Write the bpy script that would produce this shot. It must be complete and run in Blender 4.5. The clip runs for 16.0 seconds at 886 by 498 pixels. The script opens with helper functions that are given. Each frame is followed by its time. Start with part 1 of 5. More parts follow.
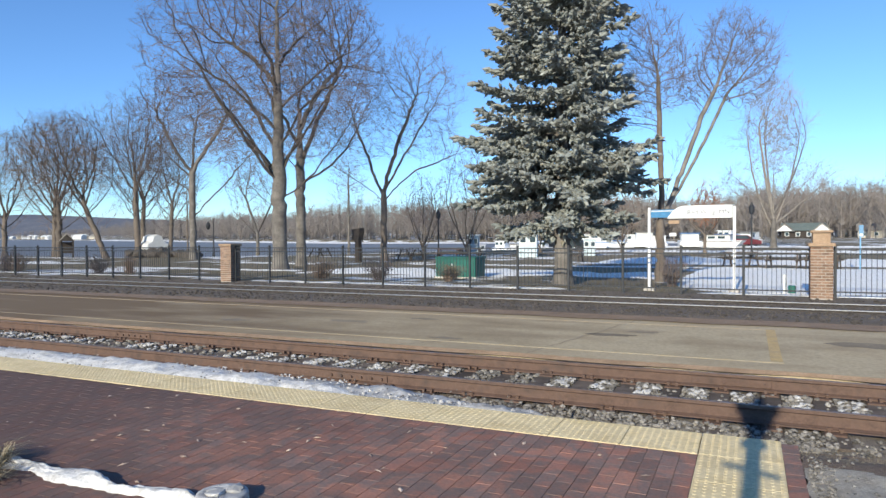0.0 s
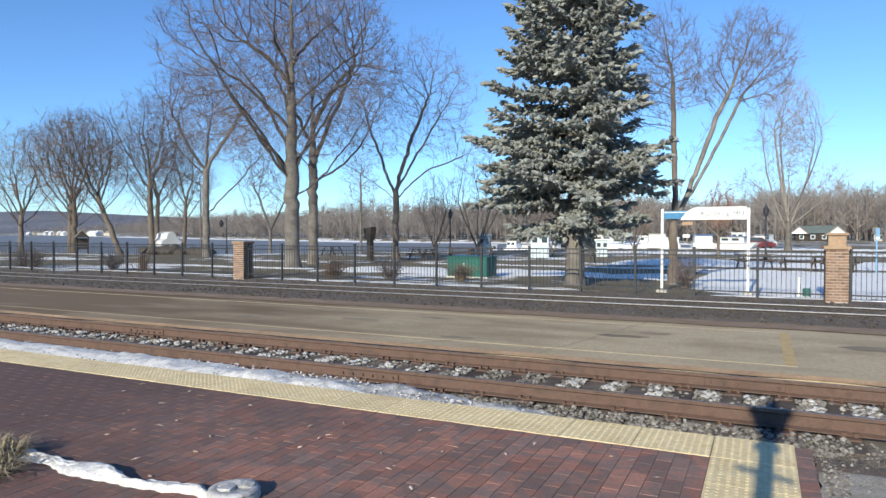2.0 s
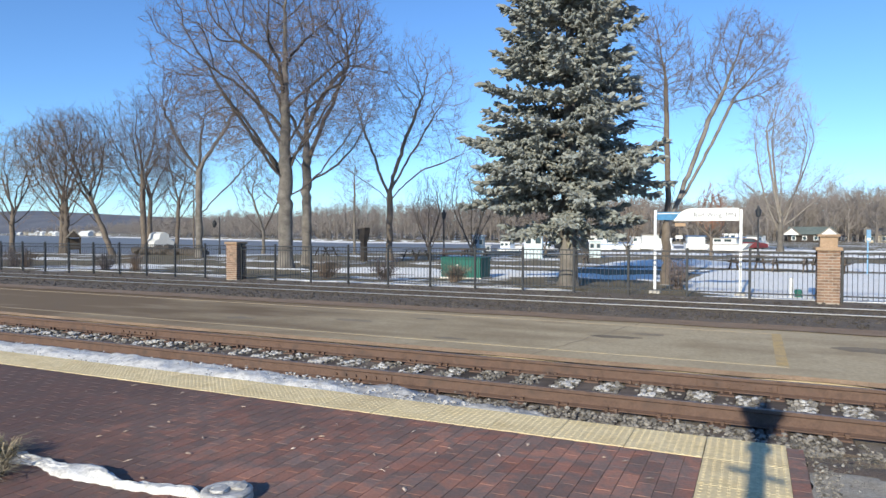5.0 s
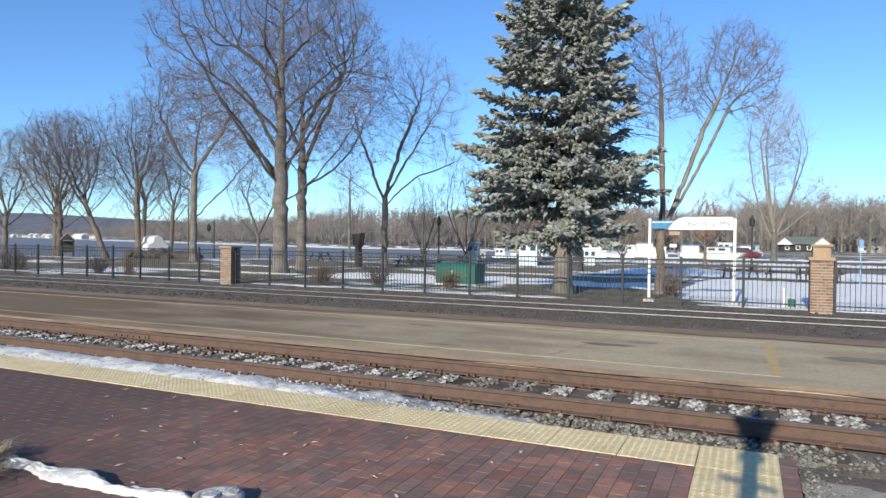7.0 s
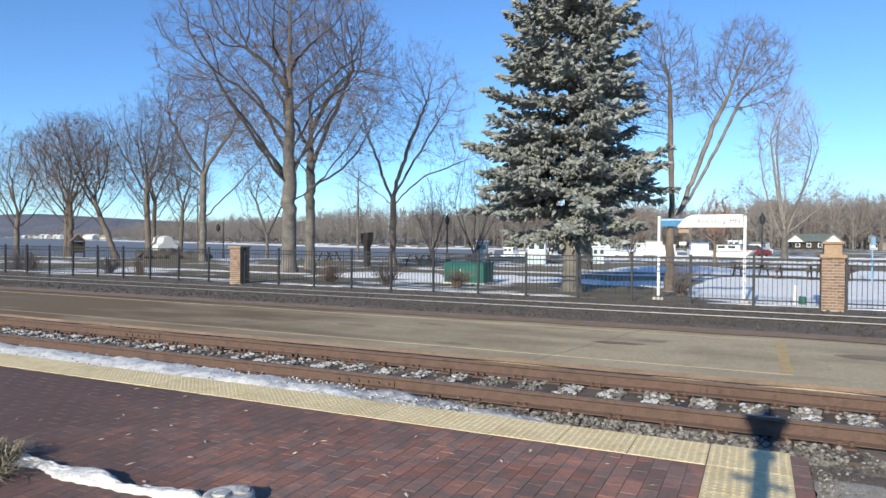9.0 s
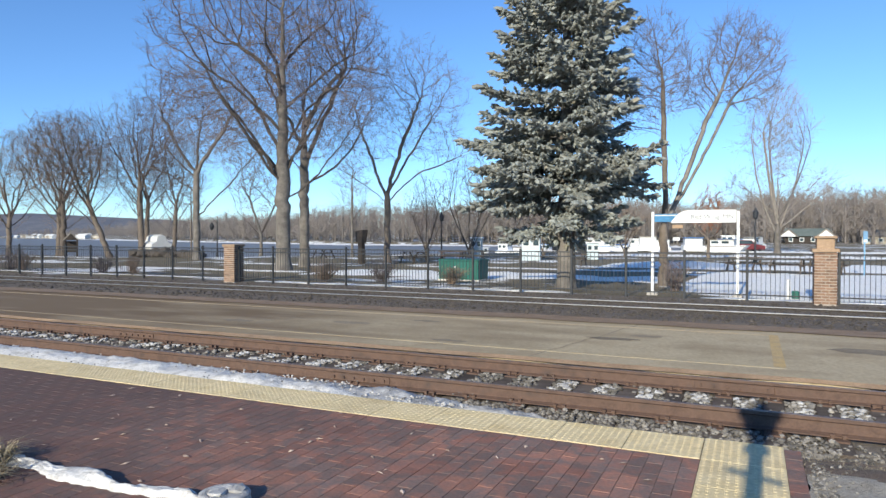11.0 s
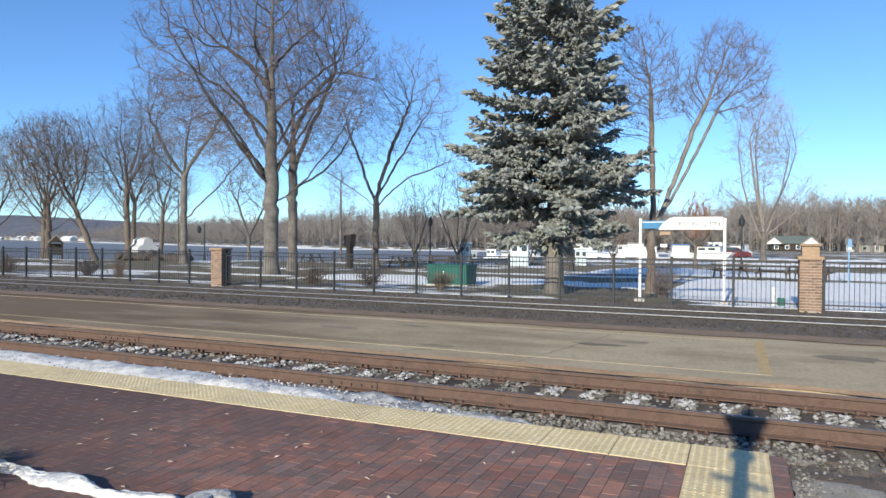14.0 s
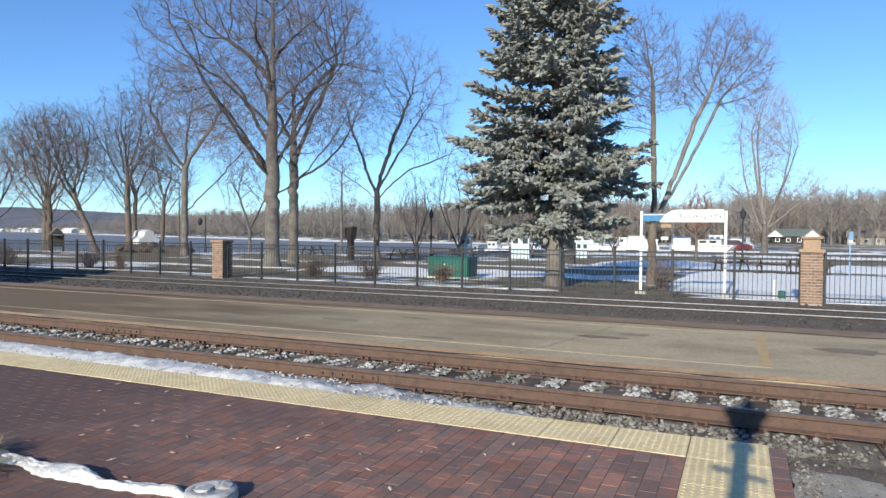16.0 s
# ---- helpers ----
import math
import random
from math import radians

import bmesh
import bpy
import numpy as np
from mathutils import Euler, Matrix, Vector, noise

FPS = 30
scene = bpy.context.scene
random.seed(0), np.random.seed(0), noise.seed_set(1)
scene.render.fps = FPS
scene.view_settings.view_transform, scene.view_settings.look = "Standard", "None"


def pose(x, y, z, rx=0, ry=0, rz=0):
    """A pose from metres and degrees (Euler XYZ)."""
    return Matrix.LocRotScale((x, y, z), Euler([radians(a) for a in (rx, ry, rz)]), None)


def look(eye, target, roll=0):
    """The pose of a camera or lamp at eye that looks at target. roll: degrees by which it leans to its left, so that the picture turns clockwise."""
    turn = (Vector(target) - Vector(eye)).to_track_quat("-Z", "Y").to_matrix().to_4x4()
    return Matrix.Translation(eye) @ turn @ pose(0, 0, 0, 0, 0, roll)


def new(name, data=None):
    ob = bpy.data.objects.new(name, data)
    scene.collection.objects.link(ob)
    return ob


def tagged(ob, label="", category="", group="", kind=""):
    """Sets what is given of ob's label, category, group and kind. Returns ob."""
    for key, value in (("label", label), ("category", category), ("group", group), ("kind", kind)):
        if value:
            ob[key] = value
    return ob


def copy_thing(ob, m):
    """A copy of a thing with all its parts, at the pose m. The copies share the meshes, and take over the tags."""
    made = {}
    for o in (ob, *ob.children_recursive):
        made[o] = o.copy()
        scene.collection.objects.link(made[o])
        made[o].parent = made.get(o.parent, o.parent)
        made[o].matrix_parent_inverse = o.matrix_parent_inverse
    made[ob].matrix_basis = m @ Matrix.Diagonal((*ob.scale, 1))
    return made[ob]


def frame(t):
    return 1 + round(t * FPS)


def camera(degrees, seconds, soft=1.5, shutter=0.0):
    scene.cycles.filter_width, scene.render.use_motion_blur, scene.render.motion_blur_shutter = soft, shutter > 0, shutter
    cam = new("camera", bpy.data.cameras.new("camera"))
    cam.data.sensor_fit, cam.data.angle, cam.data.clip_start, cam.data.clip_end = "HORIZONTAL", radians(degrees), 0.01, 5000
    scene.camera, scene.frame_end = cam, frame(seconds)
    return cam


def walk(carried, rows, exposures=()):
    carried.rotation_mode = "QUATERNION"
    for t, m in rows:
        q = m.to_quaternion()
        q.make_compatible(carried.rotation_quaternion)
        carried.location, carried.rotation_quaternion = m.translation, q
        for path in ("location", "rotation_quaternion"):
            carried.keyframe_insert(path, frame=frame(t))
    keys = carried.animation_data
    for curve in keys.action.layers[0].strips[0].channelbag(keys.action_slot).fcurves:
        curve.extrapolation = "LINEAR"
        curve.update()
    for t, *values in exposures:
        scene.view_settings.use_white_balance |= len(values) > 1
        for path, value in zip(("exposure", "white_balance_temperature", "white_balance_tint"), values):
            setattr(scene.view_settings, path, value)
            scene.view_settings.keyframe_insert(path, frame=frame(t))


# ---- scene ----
cam = camera(67.02, 16.0)
# x runs along the tracks, y across them towards the river; z = 0 is the top of the brick platform
PATH = [
    (0.0, 0.0, -0.0, 1.73, 88.79, 0.412, 24.591),
    (0.5, -0.002, -0.003, 1.728, 88.605, 0.075, 25.013),
    (1.0, -0.004, -0.004, 1.73, 88.722, 0.091, 25.172),
    (1.5, -0.003, -0.001, 1.73, 88.756, 0.021, 25.309),
    (2.0, -0.006, -0.005, 1.725, 88.756, -0.09, 25.587),
    (2.5, -0.004, -0.003, 1.726, 88.686, 0.162, 25.679),
    (3.0, -0.008, -0.001, 1.727, 88.772, -0.172, 25.564),
    (3.5, -0.007, -0.005, 1.729, 88.657, -0.104, 25.531),
    (4.0, -0.005, -0.009, 1.731, 88.689, -0.128, 25.301),
    (6.5, -0.005, -0.004, 1.729, 89.195, -0.392, 24.848),
    (7.0, -0.003, -0.011, 1.73, 89.354, -0.726, 24.618),
    (7.5, -0.0, -0.011, 1.729, 89.461, -0.721, 24.271),
    (8.0, -0.003, -0.008, 1.727, 89.502, -0.511, 24.674),
    (8.5, -0.002, -0.012, 1.728, 89.558, -0.228, 25.175),
    (9.0, -0.006, -0.009, 1.729, 89.255, -0.462, 25.33),
    (11.5, -0.002, -0.01, 1.731, 88.994, -0.091, 24.767),
    (12.0, -0.006, -0.01, 1.733, 89.049, -0.232, 24.653),
    (12.5, -0.006, -0.005, 1.731, 89.084, -0.301, 24.644),
    (13.0, -0.006, -0.005, 1.727, 89.178, -0.411, 24.561),
    (13.5, -0.002, -0.006, 1.73, 89.272, -0.594, 24.203),
    (14.0, -0.004, -0.008, 1.73, 89.433, -0.487, 23.884),
    (14.5, -0.0, -0.015, 1.733, 89.492, -0.278, 23.99),
    (15.0, -0.002, -0.012, 1.732, 89.24, -0.436, 23.951),
    (15.5, -0.004, -0.007, 1.729, 89.083, -0.545, 24.023),
    (16.0, -0.003, -0.011, 1.73, 88.778, -0.559, 23.962),
]
walk(cam, [(t, pose(x, y, z, rx, ry, rz)) for t, x, y, z, rx, ry, rz in PATH], exposures=[(0.0, 0.25), (16.0, 0.25)])

# ---- light: low winter sun behind the camera, clear sky ----
SUN_EL, SUN_AZ = radians(21.5), radians(1.5)
world = bpy.data.worlds.new("world")
scene.world = world
world.use_nodes = True
wt = world.node_tree
sky = wt.nodes.new("ShaderNodeTexSky")
sky.sky_type, sky.sun_disc = "NISHITA", False
sky.sun_elevation, sky.sun_rotation = SUN_EL, radians(180.0) + SUN_AZ
sky.altitude, sky.air_density, sky.dust_density, sky.ozone_density = 200, 0.9, 0.0, 3.2
wt.nodes["Background"].inputs["Strength"].default_value = 0.129
tint = wt.nodes.new("ShaderNodeMix")
tint.data_type, tint.blend_type = "RGBA", "MULTIPLY"
tint.inputs["Factor"].default_value, tint.inputs["B"].default_value = 1.0, (0.75, 1.0, 1.26, 1)
wt.links.new(sky.outputs["Color"], tint.inputs["A"])
wt.links.new(tint.outputs["Result"], wt.nodes["Background"].inputs["Color"])
sun_data = bpy.data.lights.new("sun", "SUN")
sun_data.energy, sun_data.angle, sun_data.color = 5.0, radians(0.5), (1.0, 0.92, 0.74)
sun = new("sun", sun_data)
sun.matrix_world = look((0, 0, 40), Vector((0, 0, 40)) + Vector((math.sin(SUN_AZ) * math.cos(SUN_EL), math.cos(SUN_AZ) * math.cos(SUN_EL), -math.sin(SUN_EL))))

# ---- mesh building ----
rnd = random.Random(7)
RIGHT = Vector((0.909, 0.416, 0.0))
AWAY = Vector((-0.416, 0.909, 0.0))


class Shape:
    """Vertices and faces of one mesh."""

    def __init__(self):
        self.v, self.f = [], []

    def add(self, verts, faces):
        n = len(self.v)
        self.v.extend(verts)
        self.f.extend([tuple(i + n for i in f) for f in faces])
        return self

    def box(self, x0, y0, z0, x1, y1, z1, c=0.0):
        """A box; c chamfers the four upper edges and the uprights."""
        if c <= 0:
            v = [(x0, y0, z0), (x1, y0, z0), (x1, y1, z0), (x0, y1, z0), (x0, y0, z1), (x1, y0, z1), (x1, y1, z1), (x0, y1, z1)]
            return self.add(v, [(3, 2, 1, 0), (4, 5, 6, 7), (0, 1, 5, 4), (1, 2, 6, 5), (2, 3, 7, 6), (3, 0, 4, 7)])
        def ring(d, z):
            return [(x0 + c + d, y0 + d, z), (x1 - c - d, y0 + d, z), (x1 - d, y0 + c + d, z), (x1 - d, y1 - c - d, z),
                    (x1 - c - d, y1 - d, z), (x0 + c + d, y1 - d, z), (x0 + d, y1 - c - d, z), (x0 + d, y0 + c + d, z)]
        v = ring(0, z0) + ring(0, z1 - c) + ring(c * 0.7, z1)
        f = [tuple(range(7, -1, -1)), tuple(range(16, 24))]
        for k in (0, 8):
            f += [(k + i, k + (i + 1) % 8, k + 8 + (i + 1) % 8, k + 8 + i) for i in range(8)]
        return self.add(v, f)

    def tube(self, pts, rad, n=6, cap=True):
        pts = [Vector(p) for p in pts]
        verts, faces = [], []
        for i, p in enumerate(pts):
            d = (pts[min(i + 1, len(pts) - 1)] - pts[max(i - 1, 0)])
            d = d.normalized() if d.length > 1e-9 else Vector((0, 0, 1))
            a = d.cross(Vector((0.13, 0.97, 0.21))).normalized()
            b = d.cross(a)
            r = rad[i]
            for k in range(n):
                w = 2 * math.pi * k / n
                verts.append(tuple(p + a * (r * math.cos(w)) + b * (r * math.sin(w))))
        for i in range(len(pts) - 1):
            for k in range(n):
                j = (k + 1) % n
                faces.append((i * n + k, i * n + j, i * n + n + j, i * n + n + k))
        if cap:
            faces.append(tuple(range(n - 1, -1, -1)))
            m = (len(pts) - 1) * n
            faces.append(tuple(range(m, m + n)))
        return self.add(verts, faces)

    def lathe(self, profile, n=12, c=(0, 0, 0)):
        verts, faces = [], []
        for r, z in profile:
            for k in range(n):
                w = 2 * math.pi * k / n
                verts.append((c[0] + r * math.cos(w), c[1] + r * math.sin(w), c[2] + z))
        for i in range(len(profile) - 1):
            for k in range(n):
                j = (k + 1) % n
                faces.append((i * n + k, i * n + j, i * n + n + j, i * n + n + k))
        faces.append(tuple(range(n - 1, -1, -1)))
        m = (len(profile) - 1) * n
        faces.append(tuple(range(m, m + n)))
        return self.add(verts, faces)

    def extrude(self, outline, axis, a, b):
        """An outline of (p, q) swept along an axis from a to b: 'x' takes (y, z), 'y' takes (x, z), 'z' takes (x, y)."""
        def at(p, q, s):
            return (s, p, q) if axis == "x" else (p, s, q) if axis == "y" else (p, q, s)
        n = len(outline)
        v = [at(p, q, a) for p, q in outline] + [at(p, q, b) for p, q in outline]
        f = [tuple(range(n)), tuple(range(2 * n - 1, n - 1, -1))]
        f += [(i, n + i, n + (i + 1) % n, (i + 1) % n) for i in range(n)]
        return self.add(v, f)

    def stone(self, c, r, rg, flat=0.7):
        """A rough angular lump."""
        v = []
        for x, y, z in OCTA:
            k = r * rg.uniform(0.7, 1.2)
            v.append((x * k, y * k, z * k * flat))
        a = rg.uniform(0, 6.28)
        ca, sa = math.cos(a), math.sin(a)
        return self.add([(c[0] + x * ca - y * sa, c[1] + x * sa + y * ca, c[2] + z) for x, y, z in v], OCTA_F)

    def mesh(self, name, mat, smooth=False):
        me = bpy.data.meshes.new(name)
        me.from_pydata(self.v, [], self.f)
        if smooth:
            me.polygons.foreach_set("use_smooth", [True] * len(me.polygons))
        me.materials.append(mat)
        me.update()
        return me


def lump_points():
    bm = bmesh.new()
    bmesh.ops.create_cube(bm, size=1.3)
    bmesh.ops.poke(bm, faces=bm.faces[:])
    for vert in bm.verts:
        vert.co = vert.co.normalized()
    v = [tuple(q.co) for q in bm.verts]
    f = [tuple(q.index for q in face.verts) for face in bm.faces]
    bm.free()
    return v, f


OCTA, OCTA_F = lump_points()


def fix_normals(me):
    bm = bmesh.new()
    bm.from_mesh(me)
    bmesh.ops.recalc_face_normals(bm, faces=bm.faces[:])
    bm.to_mesh(me)
    bm.free()
    return me


def part(name, shape, material, parent=None, label="", smooth=False, at=None):
    """Links a shape (or a ready mesh) as one mesh object, under a thing or a part."""
    me = shape if isinstance(shape, bpy.types.Mesh) else fix_normals(shape.mesh(name, material, smooth))
    ob = new(name, me)
    if parent is not None:
        ob.parent = parent
    if at is not None:
        ob.matrix_local = at
    if label:
        tagged(ob, label)
    return ob


def thing(name, label, category, m=None, group="", kind=""):
    ob = new(name)
    ob.empty_display_size = 0.2
    if m is not None:
        ob.matrix_world = m
    return tagged(ob, label, category, group, kind)


# ---- materials ----
def brown_over(mat, colour, u_clear, u_brown, strength):
    """A brown tone mixed over a material, thickening along the platform, ragged at its border."""
    nt = mat.node_tree
    bs = nt.nodes["Principled BSDF"]
    src = bs.inputs["Base Color"].links[0].from_socket
    geo, sep, n = nt.nodes.new("ShaderNodeNewGeometry"), nt.nodes.new("ShaderNodeSeparateXYZ"), nt.nodes.new("ShaderNodeTexNoise")
    wide = nt.nodes.new("ShaderNodeVectorMath")
    wide.operation, wide.inputs[1].default_value = "MULTIPLY", (0.35, 1.1, 1.0)
    nt.links.new(geo.outputs["Position"], wide.inputs[0])
    nt.links.new(wide.outputs[0], n.inputs["Vector"])
    n.inputs["Scale"].default_value, n.inputs["Detail"].default_value = 1.0, 7.0
    nt.links.new(geo.outputs["Position"], sep.inputs[0])
    mr = nt.nodes.new("ShaderNodeMapRange")
    mr.inputs["From Min"].default_value, mr.inputs["From Max"].default_value = u_clear, u_brown
    mr.inputs["To Min"].default_value, mr.inputs["To Max"].default_value = -0.95, 0.15
    nt.links.new(sep.outputs["X"], mr.inputs["Value"])
    add = nt.nodes.new("ShaderNodeMath")
    add.operation, add.use_clamp = "MULTIPLY_ADD", True
    add.inputs[1].default_value = 2.0
    nt.links.new(n.outputs["Fac"], add.inputs[0])
    nt.links.new(mr.outputs[0], add.inputs[2])
    k = nt.nodes.new("ShaderNodeMath")
    k.operation, k.inputs[1].default_value = "MULTIPLY", strength
    nt.links.new(add.outputs[0], k.inputs[0])
    mx = nt.nodes.new("ShaderNodeMix")
    mx.data_type = "RGBA"
    nt.links.new(k.outputs[0], mx.inputs["Factor"])
    nt.links.new(src, mx.inputs["A"])
    mx.inputs["B"].default_value = (*colour, 1)
    nt.links.new(mx.outputs["Result"], bs.inputs["Base Color"])


def surf(name, cols, scale=3.0, rough=0.8, bump=0.3, metal=0.0, grain=8.0, vary=0.12, world_space=False, island=False, depth=0.01, detail=5.0, spec=0.4):
    """Weathered surface: broad stains between the colours, fine grain on top, a little variation from piece to piece."""
    m = bpy.data.materials.new(name)
    m.use_nodes = True
    nt = m.node_tree
    bs = nt.nodes["Principled BSDF"]
    geo = nt.nodes.new("ShaderNodeNewGeometry")
    tc = nt.nodes.new("ShaderNodeTexCoord")
    vec = geo.outputs["Position"] if world_space else tc.outputs["Object"]
    n1, n2 = nt.nodes.new("ShaderNodeTexNoise"), nt.nodes.new("ShaderNodeTexNoise")
    info = nt.nodes.new("ShaderNodeObjectInfo")
    add = nt.nodes.new("ShaderNodeVectorMath")
    add.operation = "ADD"
    nt.links.new(vec, add.inputs[0])
    sc = nt.nodes.new("ShaderNodeMath")
    sc.operation, sc.inputs[1].default_value = "MULTIPLY", 37.0
    rand = geo.outputs["Random Per Island"] if island else info.outputs["Random"]
    nt.links.new(rand, sc.inputs[0])
    nt.links.new(sc.outputs[0], add.inputs[1])
    for n, s in ((n1, scale), (n2, scale * grain)):
        n.inputs["Scale"].default_value, n.inputs["Detail"].default_value, n.inputs["Roughness"].default_value = s, detail, 0.6
        nt.links.new(add.outputs[0] if not world_space else vec, n.inputs["Vector"])
    ramp = nt.nodes.new("ShaderNodeValToRGB")
    el = ramp.color_ramp.elements
    for i, c in enumerate(cols):
        p = 0.3 + 0.4 * i / max(1, len(cols) - 1)
        e = el[i] if i < 2 else el.new(p)
        e.position, e.color = p, (*c, 1)
    nt.links.new(n1.outputs["Fac"], ramp.inputs["Fac"])
    hsv = nt.nodes.new("ShaderNodeHueSaturation")
    nt.links.new(ramp.outputs["Color"], hsv.inputs["Color"])
    val = nt.nodes.new("ShaderNodeMapRange")
    val.inputs["To Min"].default_value, val.inputs["To Max"].default_value = 1 - vary * 1.6, 1 + vary * 1.6
    nt.links.new(rand, val.inputs["Value"])
    gr = nt.nodes.new("ShaderNodeMapRange")
    gr.inputs["From Min"].default_value, gr.inputs["From Max"].default_value = 0.25, 0.75
    gr.inputs["To Min"].default_value, gr.inputs["To Max"].default_value = 0.78, 1.22
    nt.links.new(n2.outputs["Fac"], gr.inputs["Value"])
    mul = nt.nodes.new("ShaderNodeMath")
    mul.operation = "MULTIPLY"
    nt.links.new(val.outputs[0], mul.inputs[0])
    nt.links.new(gr.outputs[0], mul.inputs[1])
    nt.links.new(mul.outputs[0], hsv.inputs["Value"])
    nt.links.new(hsv.outputs["Color"], bs.inputs["Base Color"])
    bs.inputs["Roughness"].default_value, bs.inputs["Metallic"].default_value = rough, metal
    bs.inputs["Specular IOR Level"].default_value = spec
    if bump > 0:
        b = nt.nodes.new("ShaderNodeBump")
        b.inputs["Strength"].default_value, b.inputs["Distance"].default_value = bump, depth
        nt.links.new(n2.outputs["Fac"], b.inputs["Height"])
        nt.links.new(b.outputs[0], bs.inputs["Normal"])
    return m


def mixed(name, vec_scale, base, other, low, high, rough=0.9, bump=0.4, depth=0.03):
    """Two kinds of ground cover with a ragged border between them (grass and snow, ballast and snow), in world space."""
    m = bpy.data.materials.new(name)
    m.use_nodes = True
    nt = m.node_tree
    bs = nt.nodes["Principled BSDF"]
    geo = nt.nodes.new("ShaderNodeNewGeometry")
    def noise_at(s, det=6.0):
        n = nt.nodes.new("ShaderNodeTexNoise")
        n.inputs["Scale"].default_value, n.inputs["Detail"].default_value, n.inputs["Roughness"].default_value = s, det, 0.62
        nt.links.new(geo.outputs["Position"], n.inputs["Vector"])
        return n.outputs["Fac"]
    def ramp_of(fac, c0, c1, p0=0.3, p1=0.7):
        r = nt.nodes.new("ShaderNodeValToRGB")
        r.color_ramp.elements[0].position, r.color_ramp.elements[0].color = p0, (*c0, 1)
        r.color_ramp.elements[1].position, r.color_ramp.elements[1].color = p1, (*c1, 1)
        nt.links.new(fac, r.inputs["Fac"])
        return r.outputs["Color"]
    fine = noise_at(vec_scale * 30)
    a = ramp_of(noise_at(vec_scale * 4), *base)
    b = ramp_of(noise_at(vec_scale * 6), *other)
    mask = ramp_of(noise_at(vec_scale), (0, 0, 0), (1, 1, 1), low, high)
    mx = nt.nodes.new("ShaderNodeMix")
    mx.data_type = "RGBA"
    nt.links.new(mask, mx.inputs["Factor"])
    nt.links.new(a, mx.inputs["A"])
    nt.links.new(b, mx.inputs["B"])
    g = nt.nodes.new("ShaderNodeHueSaturation")
    mr = nt.nodes.new("ShaderNodeMapRange")
    mr.inputs["From Min"].default_value, mr.inputs["From Max"].default_value = 0.25, 0.75
    mr.inputs["To Min"].default_value, mr.inputs["To Max"].default_value = 0.75, 1.2
    nt.links.new(fine, mr.inputs["Value"])
    nt.links.new(mr.outputs[0], g.inputs["Value"])
    nt.links.new(mx.outputs["Result"], g.inputs["Color"])
    nt.links.new(g.outputs["Color"], bs.inputs["Base Color"])
    bs.inputs["Roughness"].default_value = rough
    bp = nt.nodes.new("ShaderNodeBump")
    bp.inputs["Strength"].default_value, bp.inputs["Distance"].default_value = bump, depth
    nt.links.new(fine, bp.inputs["Height"])
    nt.links.new(bp.outputs[0], bs.inputs["Normal"])
    return m


M_TURF = mixed("dormant_turf", 0.14, ((0.115, 0.094, 0.053), (0.215, 0.17, 0.098)), ((0.76, 0.765, 0.76), (0.88, 0.88, 0.87)), 0.54, 0.58)
M_BED = surf("track_bed", [(0.10, 0.085, 0.07), (0.19, 0.165, 0.14), (0.14, 0.12, 0.10)], 2.0, 0.95, 0.8, grain=12, world_space=True, depth=0.03)
M_BALLAST_DARK = surf("ballast_dark", [(0.092, 0.077, 0.064), (0.145, 0.122, 0.102)], 1.2, 0.95, 0.9, grain=20, world_space=True, depth=0.04)
M_STONE = surf("ballast_stone", [(0.10, 0.092, 0.08), (0.26, 0.243, 0.218)], 6, 0.9, 0.5, island=True, vary=0.36)
M_STONE_FAR = surf("ballast_stone_dark", [(0.05, 0.043, 0.037), (0.09, 0.077, 0.067)], 6, 0.95, 0.4, island=True, vary=0.15)
M_SNOW = surf("old_snow", [(0.80, 0.795, 0.77), (0.90, 0.89, 0.865), (0.70, 0.69, 0.66)], 4, 0.7, 0.4, grain=9, vary=0.0, world_space=True, depth=0.015)
M_SNOW_OLD = surf("grimy_snow", [(0.52, 0.505, 0.475), (0.74, 0.725, 0.69), (0.38, 0.365, 0.34)], 5, 0.7, 0.6, grain=9, vary=0.0, world_space=True, depth=0.02)
M_ICE = surf("dirty_snow", [(0.27, 0.262, 0.25), (0.44, 0.43, 0.415), (0.60, 0.595, 0.58)], 5, 0.6, 0.6, grain=7, vary=0.05, world_space=True, depth=0.02)
M_ASPHALT = surf("worn_asphalt", [(0.345, 0.272, 0.168), (0.45, 0.368, 0.24), (0.395, 0.312, 0.195)], 0.5, 0.92, 0.35, grain=40, vary=0.0, world_space=True, depth=0.006, detail=8)
brown_over(M_ASPHALT, (0.15, 0.098, 0.052), -2.0, -16.0, 0.92)
M_STAIN = surf("asphalt_patch", [(0.21, 0.17, 0.12), (0.29, 0.235, 0.165)], 2, 0.95, 0.4, grain=20, world_space=True)
M_DIRT = surf("rusty_grit", [(0.18, 0.122, 0.08), (0.26, 0.185, 0.126)], 2.0, 0.95, 0.6, grain=14, world_space=True, depth=0.02)
M_PAINT_Y = surf("worn_yellow_paint", [(0.50, 0.41, 0.25), (0.42, 0.34, 0.21), (0.34, 0.28, 0.20)], 3, 0.8, 0.2, world_space=True)
M_PAINT_CROSS = surf("orange_yellow_paint", [(0.57, 0.40, 0.16), (0.49, 0.35, 0.165), (0.41, 0.31, 0.175)], 3, 0.8, 0.2, world_space=True)
brown_over(M_PAINT_Y, (0.28, 0.215, 0.14), -4.0, -15.0, 0.95)
M_PAINT_FAINT = surf("nearly_worn_off_paint", [(0.43, 0.325, 0.195), (0.38, 0.30, 0.20), (0.36, 0.285, 0.195)], 2, 0.85, 0.2, world_space=True)
